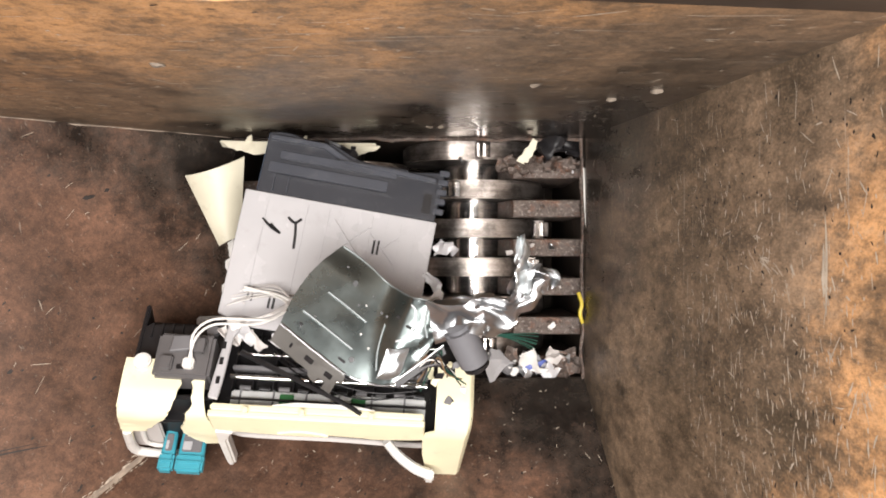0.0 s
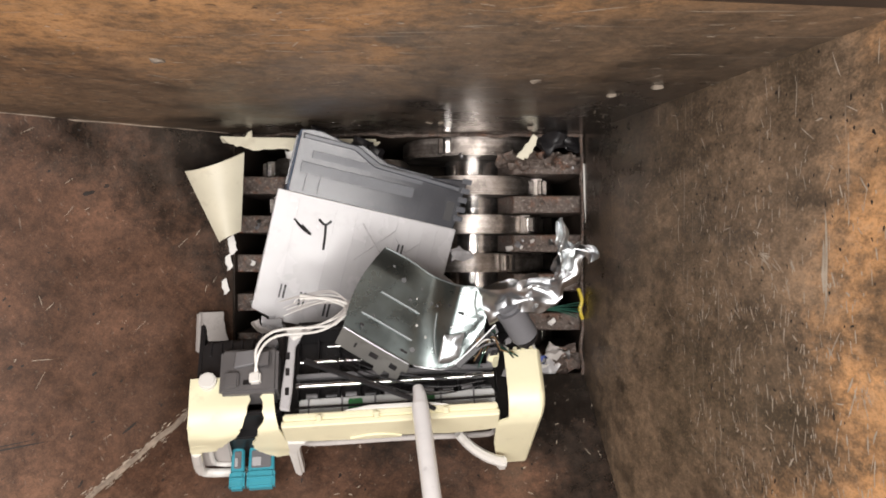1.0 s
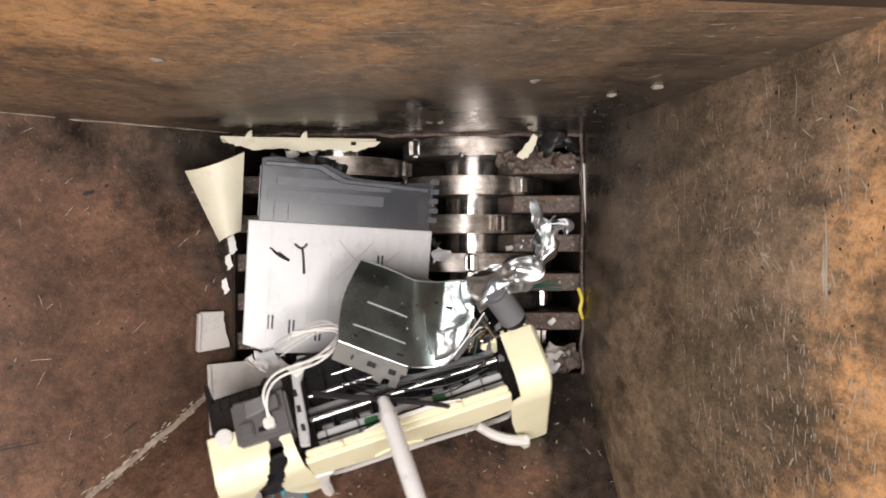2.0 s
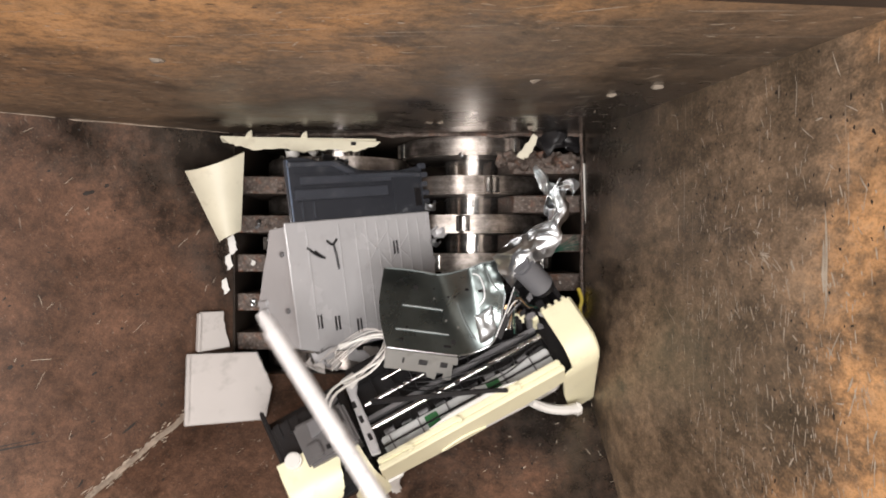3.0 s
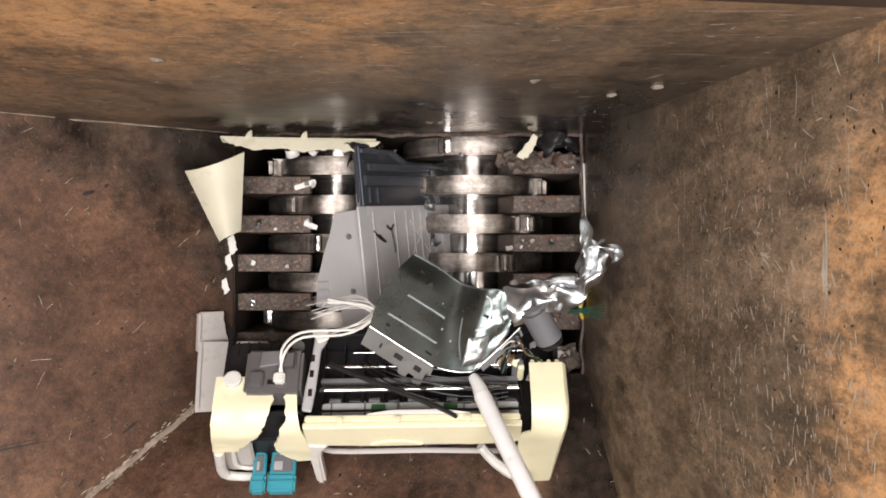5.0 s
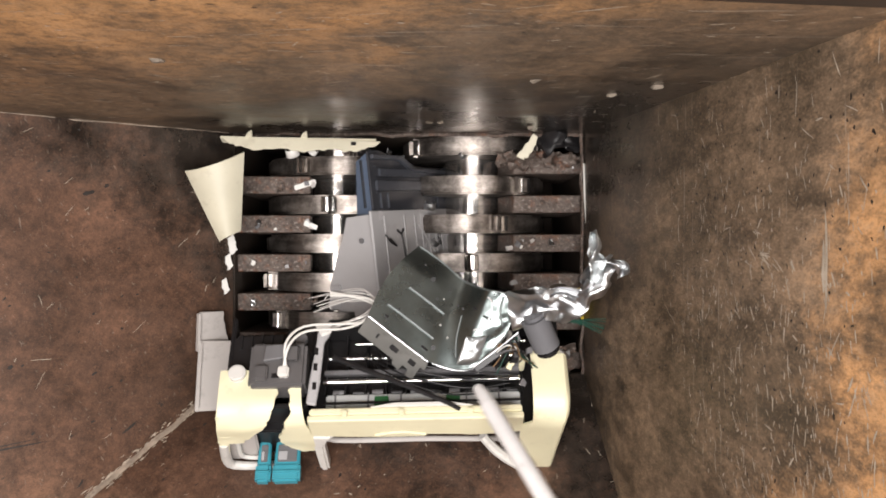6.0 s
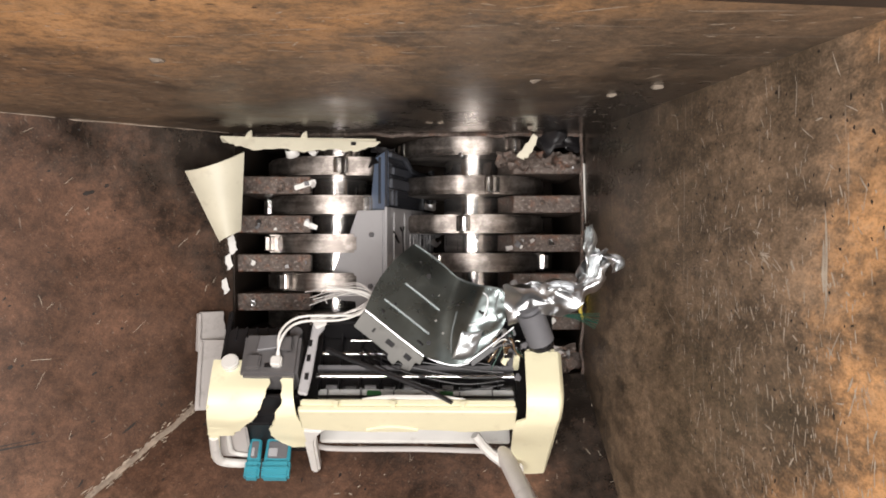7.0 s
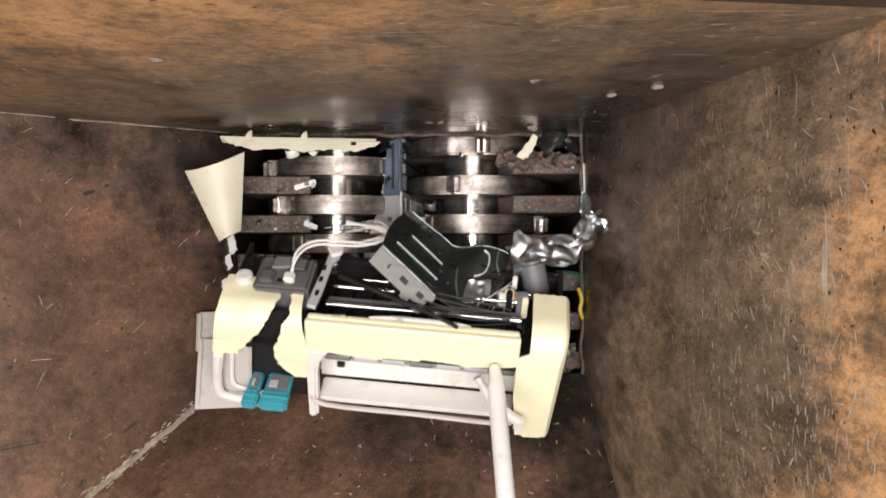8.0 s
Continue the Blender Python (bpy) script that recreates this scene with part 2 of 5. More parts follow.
def prism(outline, h0, h1, axis="z", bevel=0.001, bm=None, seg=1):
    """An outline of (a, b) drawn out from h0 to h1 along an axis. z: (x, y); y: (x, z); x: (y, z)."""
    own = bmesh.new()
    put = {"z": lambda a, b, h: (a, b, h), "y": lambda a, b, h: (a, h, b), "x": lambda a, b, h: (h, a, b)}[axis]
    lo = [own.verts.new(put(a, b, h0)) for a, b in outline]
    hi = [own.verts.new(put(a, b, h1)) for a, b in outline]
    n = len(outline)
    own.faces.new(lo[::-1])
    own.faces.new(hi)
    for i in range(n):
        own.faces.new((lo[i], lo[(i + 1) % n], hi[(i + 1) % n], hi[i]))
    bmesh.ops.recalc_face_normals(own, faces=own.faces)
    if bevel:
        bmesh.ops.bevel(own, geom=own.edges[:], offset=bevel, segments=seg, affect="EDGES", clamp_overlap=True)
    return joined(bm, own)


def tube(points, radius, sides=8, bm=None, smooth_steps=4):
    """A round cord along points, rounded between them; radius may taper as (start, end)."""
    pts = [Vector(p) for p in points]
    path = []
    for i in range(len(pts) - 1):
        p0, p1, p2, p3 = pts[max(i - 1, 0)], pts[i], pts[i + 1], pts[min(i + 2, len(pts) - 1)]
        for k in range(smooth_steps):
            t = k / smooth_steps
            path.append(0.5 * ((2 * p1) + (p2 - p0) * t + (2 * p0 - 5 * p1 + 4 * p2 - p3) * t * t + (3 * p1 - p0 - 3 * p2 + p3) * t ** 3))
    path.append(pts[-1])
    r0, r1 = radius if isinstance(radius, tuple) else (radius, radius)
    own = bmesh.new()
    rings = []
    for i, p in enumerate(path):
        d = (path[min(i + 1, len(path) - 1)] - path[max(i - 1, 0)]).normalized()
        side = d.cross(Vector((0.13, 0.31, 0.94))).normalized()
        up = d.cross(side)
        r = r0 + (r1 - r0) * i / (len(path) - 1)
        rings.append([own.verts.new(p + side * (r * math.cos(a)) + up * (r * math.sin(a))) for a in (2 * math.pi * k / sides for k in range(sides))])
    for a, b in zip(rings, rings[1:]):
        for k in range(sides):
            own.faces.new((a[k], a[(k + 1) % sides], b[(k + 1) % sides], b[k]))
    own.faces.new(rings[0][::-1])
    own.faces.new(rings[-1])
    return joined(bm, own)


def cyl(p, q, r, sides=20, bevel=0.0, bm=None):
    own = bmesh.new()
    p, q = Vector(p), Vector(q)
    bmesh.ops.create_cone(own, cap_ends=True, segments=sides, radius1=r, radius2=r, depth=(q - p).length)
    if bevel:
        bmesh.ops.bevel(own, geom=[e for e in own.edges if len(e.link_faces) == 2 and any(len(f.verts) > 4 for f in e.link_faces)], offset=bevel, segments=2, affect="EDGES")
    own.transform(Matrix.Translation((p + q) / 2) @ (q - p).to_track_quat("Z", "Y").to_matrix().to_4x4())
    return joined(bm, own)


def sheet(nx, ny, shape, thick=0.0012, bm=None):
    """A thin bent sheet: shape(u, v) gives a place for u, v in 0 to 1; it has a real thickness."""
    own = bmesh.new()
    g = [[own.verts.new(shape(i / nx, j / ny)) for j in range(ny + 1)] for i in range(nx + 1)]
    for i in range(nx):
        for j in range(ny):
            own.faces.new((g[i][j], g[i + 1][j], g[i + 1][j + 1], g[i][j + 1]))
    own.normal_update()
    down = [[own.verts.new(v.co - v.normal * thick) for v in row] for row in g]
    for i in range(nx):
        for j in range(ny):
            own.faces.new((down[i][j], down[i][j + 1], down[i + 1][j + 1], down[i + 1][j]))
    for i in range(nx):
        own.faces.new((g[i][0], down[i][0], down[i + 1][0], g[i + 1][0]))
        own.faces.new((g[i][ny], g[i + 1][ny], down[i + 1][ny], down[i][ny]))
    for j in range(ny):
        own.faces.new((g[0][j], g[0][j + 1], down[0][j + 1], down[0][j]))
        own.faces.new((g[nx][j], down[nx][j], down[nx][j + 1], g[nx][j + 1]))
    return joined(bm, own)


def along(points, t):
    """A place on a smooth line through points, t from 0 to 1."""
    pts = [Vector(q) for q in points]
    f = min(max(t, 0.0), 0.99999) * (len(pts) - 1)
    i = int(f)
    k = f - i
    p0, p1, p2, p3 = pts[max(i - 1, 0)], pts[i], pts[i + 1], pts[min(i + 2, len(pts) - 1)]
    return 0.5 * (2 * p1 + (p2 - p0) * k + (2 * p0 - 5 * p1 + 4 * p2 - p3) * k * k + (3 * p1 - p0 - 3 * p2 + p3) * k ** 3)


def wob(x, y, z, amount, scale, salt=0.0):
    return noise.noise_vector(Vector((x * scale + salt, y * scale - salt, z * scale + 2 * salt))) * amount


# ---- hall that closes the place ----
def hall():
    f = box(-3, 3, -3, 3, -0.95, -0.85, 0)
    tagged(part("floor", f, M_FLOOR), "grey concrete floor of the hall", "floor", kind="structure")
    tagged(part("ceiling", box(-3.1, 3.1, -3.1, 3.1, 3.6, 3.7, 0), M_HALL), "plain painted ceiling of the hall", "ceiling", kind="structure")
    for nm, b in (("hall_wall_north", (-3.1, 3.1, 3, 3.1)), ("hall_wall_south", (-3.1, 3.1, -3.1, -3)), ("hall_wall_east", (3, 3.1, -3, 3)), ("hall_wall_west", (-3.1, -3, -3, 3))):
        tagged(part(nm, box(*b, -0.85, 3.6, 0), M_HALL), "plain painted wall of the hall", "wall", kind="structure")


hall()


# ---- hopper ----
def corner(sx, sy, z, out=0.0):
    x = XL - SL * z - out * 1.2 if sx < 0 else XR + SR * z + out
    y = YB + out if sy > 0 else YF - SF * z - out * 1.2
    return Vector((x, y, z))


def slab(a, b, name, material, label, steps=40):
    """One leaning plate between two corners of the mouth, slightly dented, with its thickness behind it."""
    inner = bmesh.new()

    def at(u, v, out):
        z = TOP * v
        p = corner(*a, z, out).lerp(corner(*b, z, out), u)
        return p

    def shape(u, v):
        p = at(u, v, 0)
        n = (at(u, v, 0.012) - p).normalized()
        edge = min(1, 6 * min(u, 1 - u), 10 * v)
        return p + n * (0.006 * edge * noise.noise(p * 4.0) + 0.0016 * edge * noise.noise(p * 19.0))
    way = (at(0.5, 0.5, 0.012) - at(0.5, 0.5, 0)).normalized()
    face = (at(1, 0.5, 0) - at(0, 0.5, 0)).cross(at(0.5, 1, 0) - at(0.5, 0, 0))
    sheet(steps, steps // 2, shape, -0.010 if face.dot(way) > 0 else 0.010, inner)
    tagged(part(name, inner, material), label, "wall", kind="structure")
    return shape, way


on_back = slab((-1, 1), (1, 1), "wall_back", M_BACK, "upright brown steel hopper plate, rubbed dark and shiny below")
on_right = slab((1, 1), (1, -1), "wall_right", M_RIGHT, "steep rusty steel hopper plate with orange bloom and scratches")
on_left_plate = slab((-1, 1), (-1, -1), "wall_left", M_LEFT, "sloping red-brown rusted steel hopper plate")
on_front = slab((-1, -1), (1, -1), "wall_front", M_FRONT, "sloping red-brown rusted steel hopper plate with a welded corner")


def scuffs(name, plate, count, seed, place, material, label, thin=0.0008, long=(0.008, 0.05), bow=0.15):
    """Thin tapered scrapes that follow a plate; place(rnd) gives u, v and a direction in the plate."""
    shape, way = plate
    rnd = random.Random(seed)
    verts, faces = [], []
    du = (shape(0.51, 0.5) - shape(0.5, 0.5)).length / 0.01
    dv = (shape(0.5, 0.51) - shape(0.5, 0.5)).length / 0.01
    for _ in range(count):
        u, v, a = place(rnd)
        ln = rnd.uniform(*long) * rnd.uniform(0.4, 1.0)
        w = thin * rnd.uniform(0.5, 1.7)
        bend = rnd.uniform(-bow, bow)
        first = len(verts)
        for i in range(7):
            t = i / 6 - 0.5
            ang = a + bend * t * 2
            cu, cv = u + math.cos(ang) * ln * t / du, v + math.sin(ang) * ln * t / dv
            wide = w * (1 - (2 * t) ** 2) ** 0.5 * rnd.uniform(0.7, 1.2) + 0.00015
            for side in (-1, 1):
                uu, vv = cu - math.sin(ang) * side * wide / du, cv + math.cos(ang) * side * wide / dv
                verts.append(shape(min(max(uu, 0.001), 0.999), min(max(vv, 0.001), 0.999)) - way * 0.0009)
        for i in range(6):
            k = first + 2 * i
            faces.append((k, k + 1, k + 3, k + 2))
    me = bpy.data.meshes.new(name)
    me.from_pydata([tuple(q) for q in verts], [], faces)
    me.materials.append(material)
    tagged(new(name, me), label, "scratches", kind="stuff")


half = math.pi / 2
scuffs("scratch_marks", on_right, 230, 3, lambda r: (r.uniform(0.02, 0.52), r.betavariate(3, 1.7) * 0.97, r.gauss(0.0, 0.35) if r.random() < 0.65 else r.uniform(0, 3.14)), M_SCUFF, "pale scratches on the steep rusty plate", 0.00038, (0.004, 0.034), 0.06)
scuffs("fleck_marks", on_right, 520, 33, lambda r: (r.betavariate(3, 2) * 0.55, 0.40 + 0.55 * r.betavariate(2.2, 1.6), r.gauss(0.15, 0.4)), M_SCUFF, "short pale flecks on the steep rusty plate", 0.0006, (0.003, 0.016), 0.1)
scuffs("gouge_marks", on_right, 2, 8, lambda r: (0.18 + 0.01 * r.random(), 0.797 + 0.006 * r.random(), 0.05), M_SCUFF, "long pale gouges on the steep rusty plate", 0.0034, (0.085, 0.095), 0.05)
scuffs("smear_marks", on_right, 20, 18, lambda r: (r.gauss(0.199, 0.010), r.gauss(0.669, 0.025), r.gauss(1.4, 0.2)), M_SCUFF, "pale scraped smear on the steep rusty plate", 0.0003, (0.012, 0.036), 0.05)
scuffs("smut_marks", on_right, 260, 28, lambda r: (r.uniform(0.0, 0.52), r.gauss(0.62, 0.18), r.uniform(0, 3.14)), M_SMUT, "dark pits on the steep rusty plate", 0.0008, (0.002, 0.007), 0.6)
scuffs("scratch_marks", on_back, 300, 4, lambda r: (r.random(), 0.10 + 0.88 * r.random(), r.gauss(0.0, 0.15) if r.random() < 0.75 else r.uniform(0, 3.14)), M_SCUFF, "pale scratches on the upright plate", 0.0006, (0.004, 0.04), 0.06)
scuffs("fleck_marks", on_back, 240, 44, lambda r: (r.random(), 0.12 + 0.8 * r.random(), r.uniform(0, 3.14)), M_SCUFF, "short pale flecks on the upright plate", 0.0010, (0.002, 0.007), 0.3)
scuffs("smut_marks", on_back, 70, 14, lambda r: (r.random(), 0.15 + 0.85 * r.random(), r.gauss(0.0, 0.3)), M_SMUT, "dark pits on the upright plate", 0.0009, (0.003, 0.012), 0.4)
scuffs("scratch_marks", on_left_plate, 50, 5, lambda r: (r.random(), 0.02 + 0.5 * r.random(), r.gauss(0.7, 0.5) if r.random() < 0.6 else r.uniform(0, 3.14)), M_SCUFF, "pale scratches on the sloping plate", 0.00032, (0.004, 0.04), 0.06)
scuffs("smut_marks", on_left_plate, 60, 6, lambda r: (r.random(), 0.02 + 0.5 * r.random(), r.uniform(0, 3.14)), M_SMUT, "dark smudges on the sloping plate", 0.0016, (0.003, 0.010), 0.6)
scuffs("smut_patches", on_left_plate, 16, 61, lambda r: (r.uniform(0.15, 0.98), 0.04 + 0.42 * r.random(), r.uniform(0, 3.14)), M_SMUT, "dark greasy patches on the sloping plate", 0.0030, (0.008, 0.026), 0.9)
scuffs("smut_patches", on_front, 9, 62, lambda r: (r.uniform(0.02, 0.7), 0.05 + 0.22 * r.random(), r.uniform(0, 3.14)), M_SMUT, "dark greasy patches on the front plate", 0.0030, (0.008, 0.024), 0.9)
scuffs("crack_line", on_left_plate, 2, 16, lambda r: (0.70 + 0.02 * r.random(), 0.30, 2.05), M_SMUT, "long dark seam on the sloping plate", 0.0007, (0.22, 0.30), 0.1)
scuffs("smut_marks", on_front, 40, 7, lambda r: (r.random(), 0.02 + 0.25 * r.random(), r.uniform(0, 3.14)), M_SMUT, "dark smudges on the front plate", 0.0016, (0.004, 0.012), 0.6)
scuffs("scratch_marks", on_front, 110, 9, lambda r: (r.random(), 0.02 + 0.25 * r.random(), r.uniform(0, 3.14)), M_SCUFF, "pale scratches on the front plate", 0.0004, (0.003, 0.02), 0.06)

scuffs("weld_spatter", on_left_plate, 420, 51, lambda r: (1 - abs(r.gauss(0, 0.015)), 0.62 * r.random(), r.gauss(half, 0.35)), M_SCUFF, "pale weld spatter along the corner seam", 0.0011, (0.003, 0.018), 0.2)
scuffs("weld_spatter", on_front, 340, 52, lambda r: (abs(r.gauss(0, 0.009)), 0.62 * r.random(), r.gauss(half, 0.35)), M_SCUFF, "pale weld spatter along the corner seam", 0.0011, (0.003, 0.018), 0.2)


def welds():
    for name, sx, sy, r in (("weld_front", -1, -1, 0.0048), ("weld_back_left", -1, 1, 0.0014)):
        pts = []
        for i in range(46):
            z = 0.002 + 0.7 * i / 45
            p = corner(sx, sy, z)
            pts.append(p + wob(*p, 0.003, 40))
        tagged(part(name, tube(pts, r, 7, smooth_steps=2), M_WELD), "rough weld seam in a corner of the hopper", "weld", kind="structure")
    rim = box(0.0, 0.42, -0.006, 0.030, 0.0, 0.06, 0.002)
    rim.transform(pose(0.06, 0.176, 0.830, 0, 8.0, 0))
    tagged(part("rim_back", rim, M_BOX), "dark steel flange on top of the hopper plate", "flange", kind="structure")


welds()


def housing():
    """The cutter box below the mouth."""
    for nm, b in (("housing_wall_back", (XL - 0.02, XR + 0.02, YB, YB + 0.02)), ("housing_wall_front", (XL - 0.02, XR + 0.02, YF - 0.02, YF)),
                  ("housing_wall_left", (XL - 0.02, XL, YF, YB)), ("housing_wall_right", (XR, XR + 0.02, YF, YB))):
        tagged(part(nm, box(*b, -0.42, -0.013, 0.001), M_BOX), "dark greasy steel side of the cutter box", "housing", kind="structure")
    tagged(part("housing_bottom", box(XL - 0.02, XR + 0.02, YF - 0.02, YB + 0.02, -0.45, -0.425, 0.001), M_BOX), "dark bottom under the cutters", "housing", kind="structure")
    tagged(part("machine_base", box(XL - 0.08, XR + 0.08, YF - 0.08, YB + 0.08, -0.85, -0.452, 0.01), M_BOX), "plain steel base that carries the cutter box", "machine base", kind="structure")
    # chipped bright edge of the mouth
    for nm, p, q in (("mouth_edge_back", (XL, YB - 0.003, 0.0), (XR, YB - 0.003, 0.0)), ("mouth_edge_right", (XR - 0.003, YF, 0.0), (XR - 0.003, YB, 0.0))):
        p, q = Vector(p), Vector(q)
        pts = [p.lerp(q, i / 40) + wob(*p.lerp(q, i / 40), 0.004, 30) for i in range(41)]
        tagged(part(nm, tube(pts, 0.0028, 6, smooth_steps=1), M_COMB), "chipped steel edge round the mouth", "edge", kind="structure")


housing()

# ---- cutters ----
AXIS_Z, RAD, SHAFT = -0.142, 0.121, 0.046
X_LEFT, X_RIGHT = -0.180, 0.052
PITCH, THICK = 0.063, 0.030


def disc_mesh():
    """A cutting disc, axis along y, with three hooked teeth and a ground rim."""
    own = []
    n = 96
    for i in range(n):
        a = 2 * math.pi * i / n
        ph = (a % (2 * math.pi / 3)) / (2 * math.pi / 3)
        r = RAD - 0.010 * max(0.0, 1 - ph / 0.16) ** 0.7 if ph < 0.16 else RAD
        if ph > 0.955:
            r = RAD + 0.009
        own.append((r * math.sin(a), r * math.cos(a)))
    bm = prism(own, -THICK / 2, THICK / 2, "y", 0)
    edges = [e for e in bm.edges if any(len(f.verts) > 10 for f in e.link_faces)]
    bmesh.ops.bevel(bm, geom=edges, offset=0.004, segments=2, affect="EDGES")
    return mesh_of("disc", bm, M_STEEL)


def hook_mesh():
    bm = prism([(-0.011, -0.008), (0.010, -0.008), (0.011, 0.001), (-0.004, 0.0035), (-0.012, 0.0)], -THICK * 0.42, THICK * 0.42, "y", 0.0012)
    return mesh_of("tooth", bm, M_SHAFT)


def rotor(x, first, sign, label):
    r = thing("cutter_rotor", label, "shredder rotor", "cutter rotors")
    r.matrix_basis = pose(x, 0, AXIS_Z)
    part("shaft", cyl((0, YF + 0.001, 0), (0, YB - 0.001, 0), SHAFT, 48), M_SHAFT, r, "polished steel shaft")
    me, hk = disc_mesh(), hook_mesh()
    for i in range(6):
        y = first - PITCH * i
        d = new("disc", me)
        d.parent = r
        d.matrix_basis = Matrix.Translation((0, y, 0)) @ Matrix.Rotation(sign * radians(23 * i + (11 if sign > 0 else 0)), 4, "Y") @ (Matrix.Identity(4) if sign > 0 else Matrix.Rotation(math.pi, 4, "Z"))
        for k in range(3):
            h = new("tooth", hk)
            h.parent = d
            a = radians(120 * k - 6)
            h.matrix_basis = Matrix.Rotation(a, 4, "Y") @ Matrix.Translation((0, 0, RAD + 0.0015))
        # spacer ring on the shaft
        ring = cyl((0, y - PITCH / 2 - 0.0145, 0), (0, y - PITCH / 2 + 0.0145, 0), SHAFT + 0.004, 40, 0.001)
        if i < 5:
            part("spacer", ring, M_SHAFT, r)
    return r


rotor_a = rotor(X_LEFT, 0.135, 1, "steel shredder rotor of hooked discs turning inwards")
rotor_b = rotor(X_RIGHT, 0.167, -1, "steel shredder rotor of hooked discs turning inwards")


def combs():
    for side, x_wall, ax, first in ((-1, XL, X_LEFT, 0.1035), (1, XR, X_RIGHT, 0.1355)):
        reach = SHAFT + 0.010
        tip = ax + side * (reach + (0.006 if side > 0 else -0.022))
        prof = [(x_wall - side * 0.0, -0.030), (tip, -0.034)]
        for k in range(1, 9):
            a = radians(60 - 13 * k)
            prof.append((ax + side * reach * math.cos(a) * 1.05, AXIS_Z + reach * math.sin(a) * 1.05))
        prof.append((x_wall, -0.26))
        if side > 0:
            prof = prof[::-1]
        me = mesh_of("comb_plate", prism(prof, -0.0142, 0.0142, "y", 0.0015), M_COMB)
        n = 5 if side < 0 else 6
        for i in range(n):
            c = tagged(new("comb_plate", me), "grimy rust-flecked steel stripper plate between cutting discs", "stripper plate", "stripper plates")
            y = first - PITCH * i
            c.matrix_basis = pose(0, max(y, YF + 0.0145), random.uniform(-0.002, 0.002), 0, 0, 0)


combs()


# ---- the printer ----
W2, TD, FH = 0.2275, 0.080, 0.178      # half width, depth of the end caps' top, height of the front


def torn(points, jag, seed):
    """The outline with its marked stretch roughened as a fracture."""
    rnd = random.Random(seed)
    out = []
    for i, (a, b, rough) in enumerate(points):
        out.append((a, b))
        if rough:
            na, nb, _ = points[(i + 1) % len(points)]
            for k in range(1, 6):
                t = k / 6
                out.append((a + (na - a) * t + rnd.uniform(-jag, jag), b + (nb - b) * t + rnd.uniform(-jag, jag)))
    return out


def printer():
    p = thing("inkjet_printer", "broken cream inkjet printer without lid lying on the cutters", "printer")
    # right end cap: one rounded skin over top and front, with its outer side
    cap = bmesh.new()

    def skin(x_in, x_out, low, steps=22):
        def shape(u, v):
            run = v * (TD + low)
            bend = 0.034
            if run < TD - bend:
                y, z = TD - run, 0.0
            elif run < TD + bend * 0.571:
                k = (run - TD + bend) / (bend * 1.571)
                y, z = bend - bend * math.sin(k * math.pi / 2), -bend + bend * math.cos(k * math.pi / 2)
            else:
                y, z = -0.004 * (run - TD) / low, -(run - TD) - 0.009
            x = x_in(z if y <= 0.001 else 0.0) * (1 - u) + x_out * u
            curl = max(0.0, u - 0.88) / 0.12
            return Vector((x, y + 0.010 * curl * curl * (1 if z < -0.01 else 0), z - 0.008 * curl * curl * (1 if z >= -0.01 else 0)))
        return shape
    sheet(20, 30, skin(lambda z: (0.171 if z > -0.004 else 0.152) + 0.012 * max(0.0, (-z - 0.10) / 0.08), W2, FH - 0.012), 0.003, cap)
    part("end_cap", cap, M_CREAM, p)
    part("cap_side", box(W2 - 0.005, W2 - 0.002, 0.020, TD, -FH + 0.02, -0.020, 0.001), M_CREAM, p)
    part("cap_foot", prism([(0.170, -FH + 0.012), (W2 - 0.003, -FH + 0.012), (W2 - 0.012, -FH - 0.004), (0.176, -FH - 0.006)], -0.006, 0.016, "y", 0.004, seg=3), M_CREAM, p)
    for k in range(4):
        part("cap_tooth", box(0.174 + 0.013 * k, 0.180 + 0.013 * k, TD - 0.002, TD + 0.006, -0.006, -0.0005, 0.0008), M_CREAM, p)
    # left end cap, cracked in two: each piece is a bent skin with a ragged edge along the crack
    def bent(run, depth, bend=0.030):
        if run < depth - bend:
            return depth - run, 0.0
        if run < depth + bend * 0.571:
            k = (run - depth + bend) / (bend * 1.571) * math.pi / 2
            return bend - bend * math.sin(k), -bend + bend * math.cos(k)
        return 0.0, -bend - (run - depth - bend * 0.571)

    def piece(left, right, length, salt):
        def shape(u, v):
            run = v * length
            y, z = bent(run, 0.066)
            x0, x1 = along([(x, 0, 0) for x in left], v).x, along([(x, 0, 0) for x in right], v).x
            rag = 0.0060 * noise.noise(Vector((run * 80, salt, 0))) + 0.0026 * noise.noise(Vector((run * 260, salt, 4)))
            x = x0 + (x1 - x0) * u + rag * (u if salt == 1 else 1 - u)
            lift = 0.0025 * noise.noise(Vector((x * 30, run * 30, salt)))
            return Vector((x, y - lift * (z < -0.02), z + lift * (z > -0.02) + (0.006 * (u - 0.5) * noise.noise(Vector((u * 9, salt, 7))) if v > 0.98 else 0)))
        return sheet(14, 44, shape, 0.0028)
    cap = piece([-W2, -W2, -W2, -W2, -W2, -W2], [-0.153, -0.154, -0.157, -0.168, -0.184, -0.196], 0.124, 1)
    prism([(-W2, -0.050), (-0.202, -0.050), (-0.208, -0.060), (-0.2145, -0.076), (-0.217, -FH + 0.03), (-W2 + 0.002, -FH + 0.035)], -0.0022, 0.001, "y", 0.0008, cap)
    box(-W2 - 0.001, -W2 + 0.003, 0.004, 0.060, -FH + 0.02, -0.006, 0.0012, cap)
    part("end_cap", cap, M_CREAM, p, "cracked cream plastic end cap")
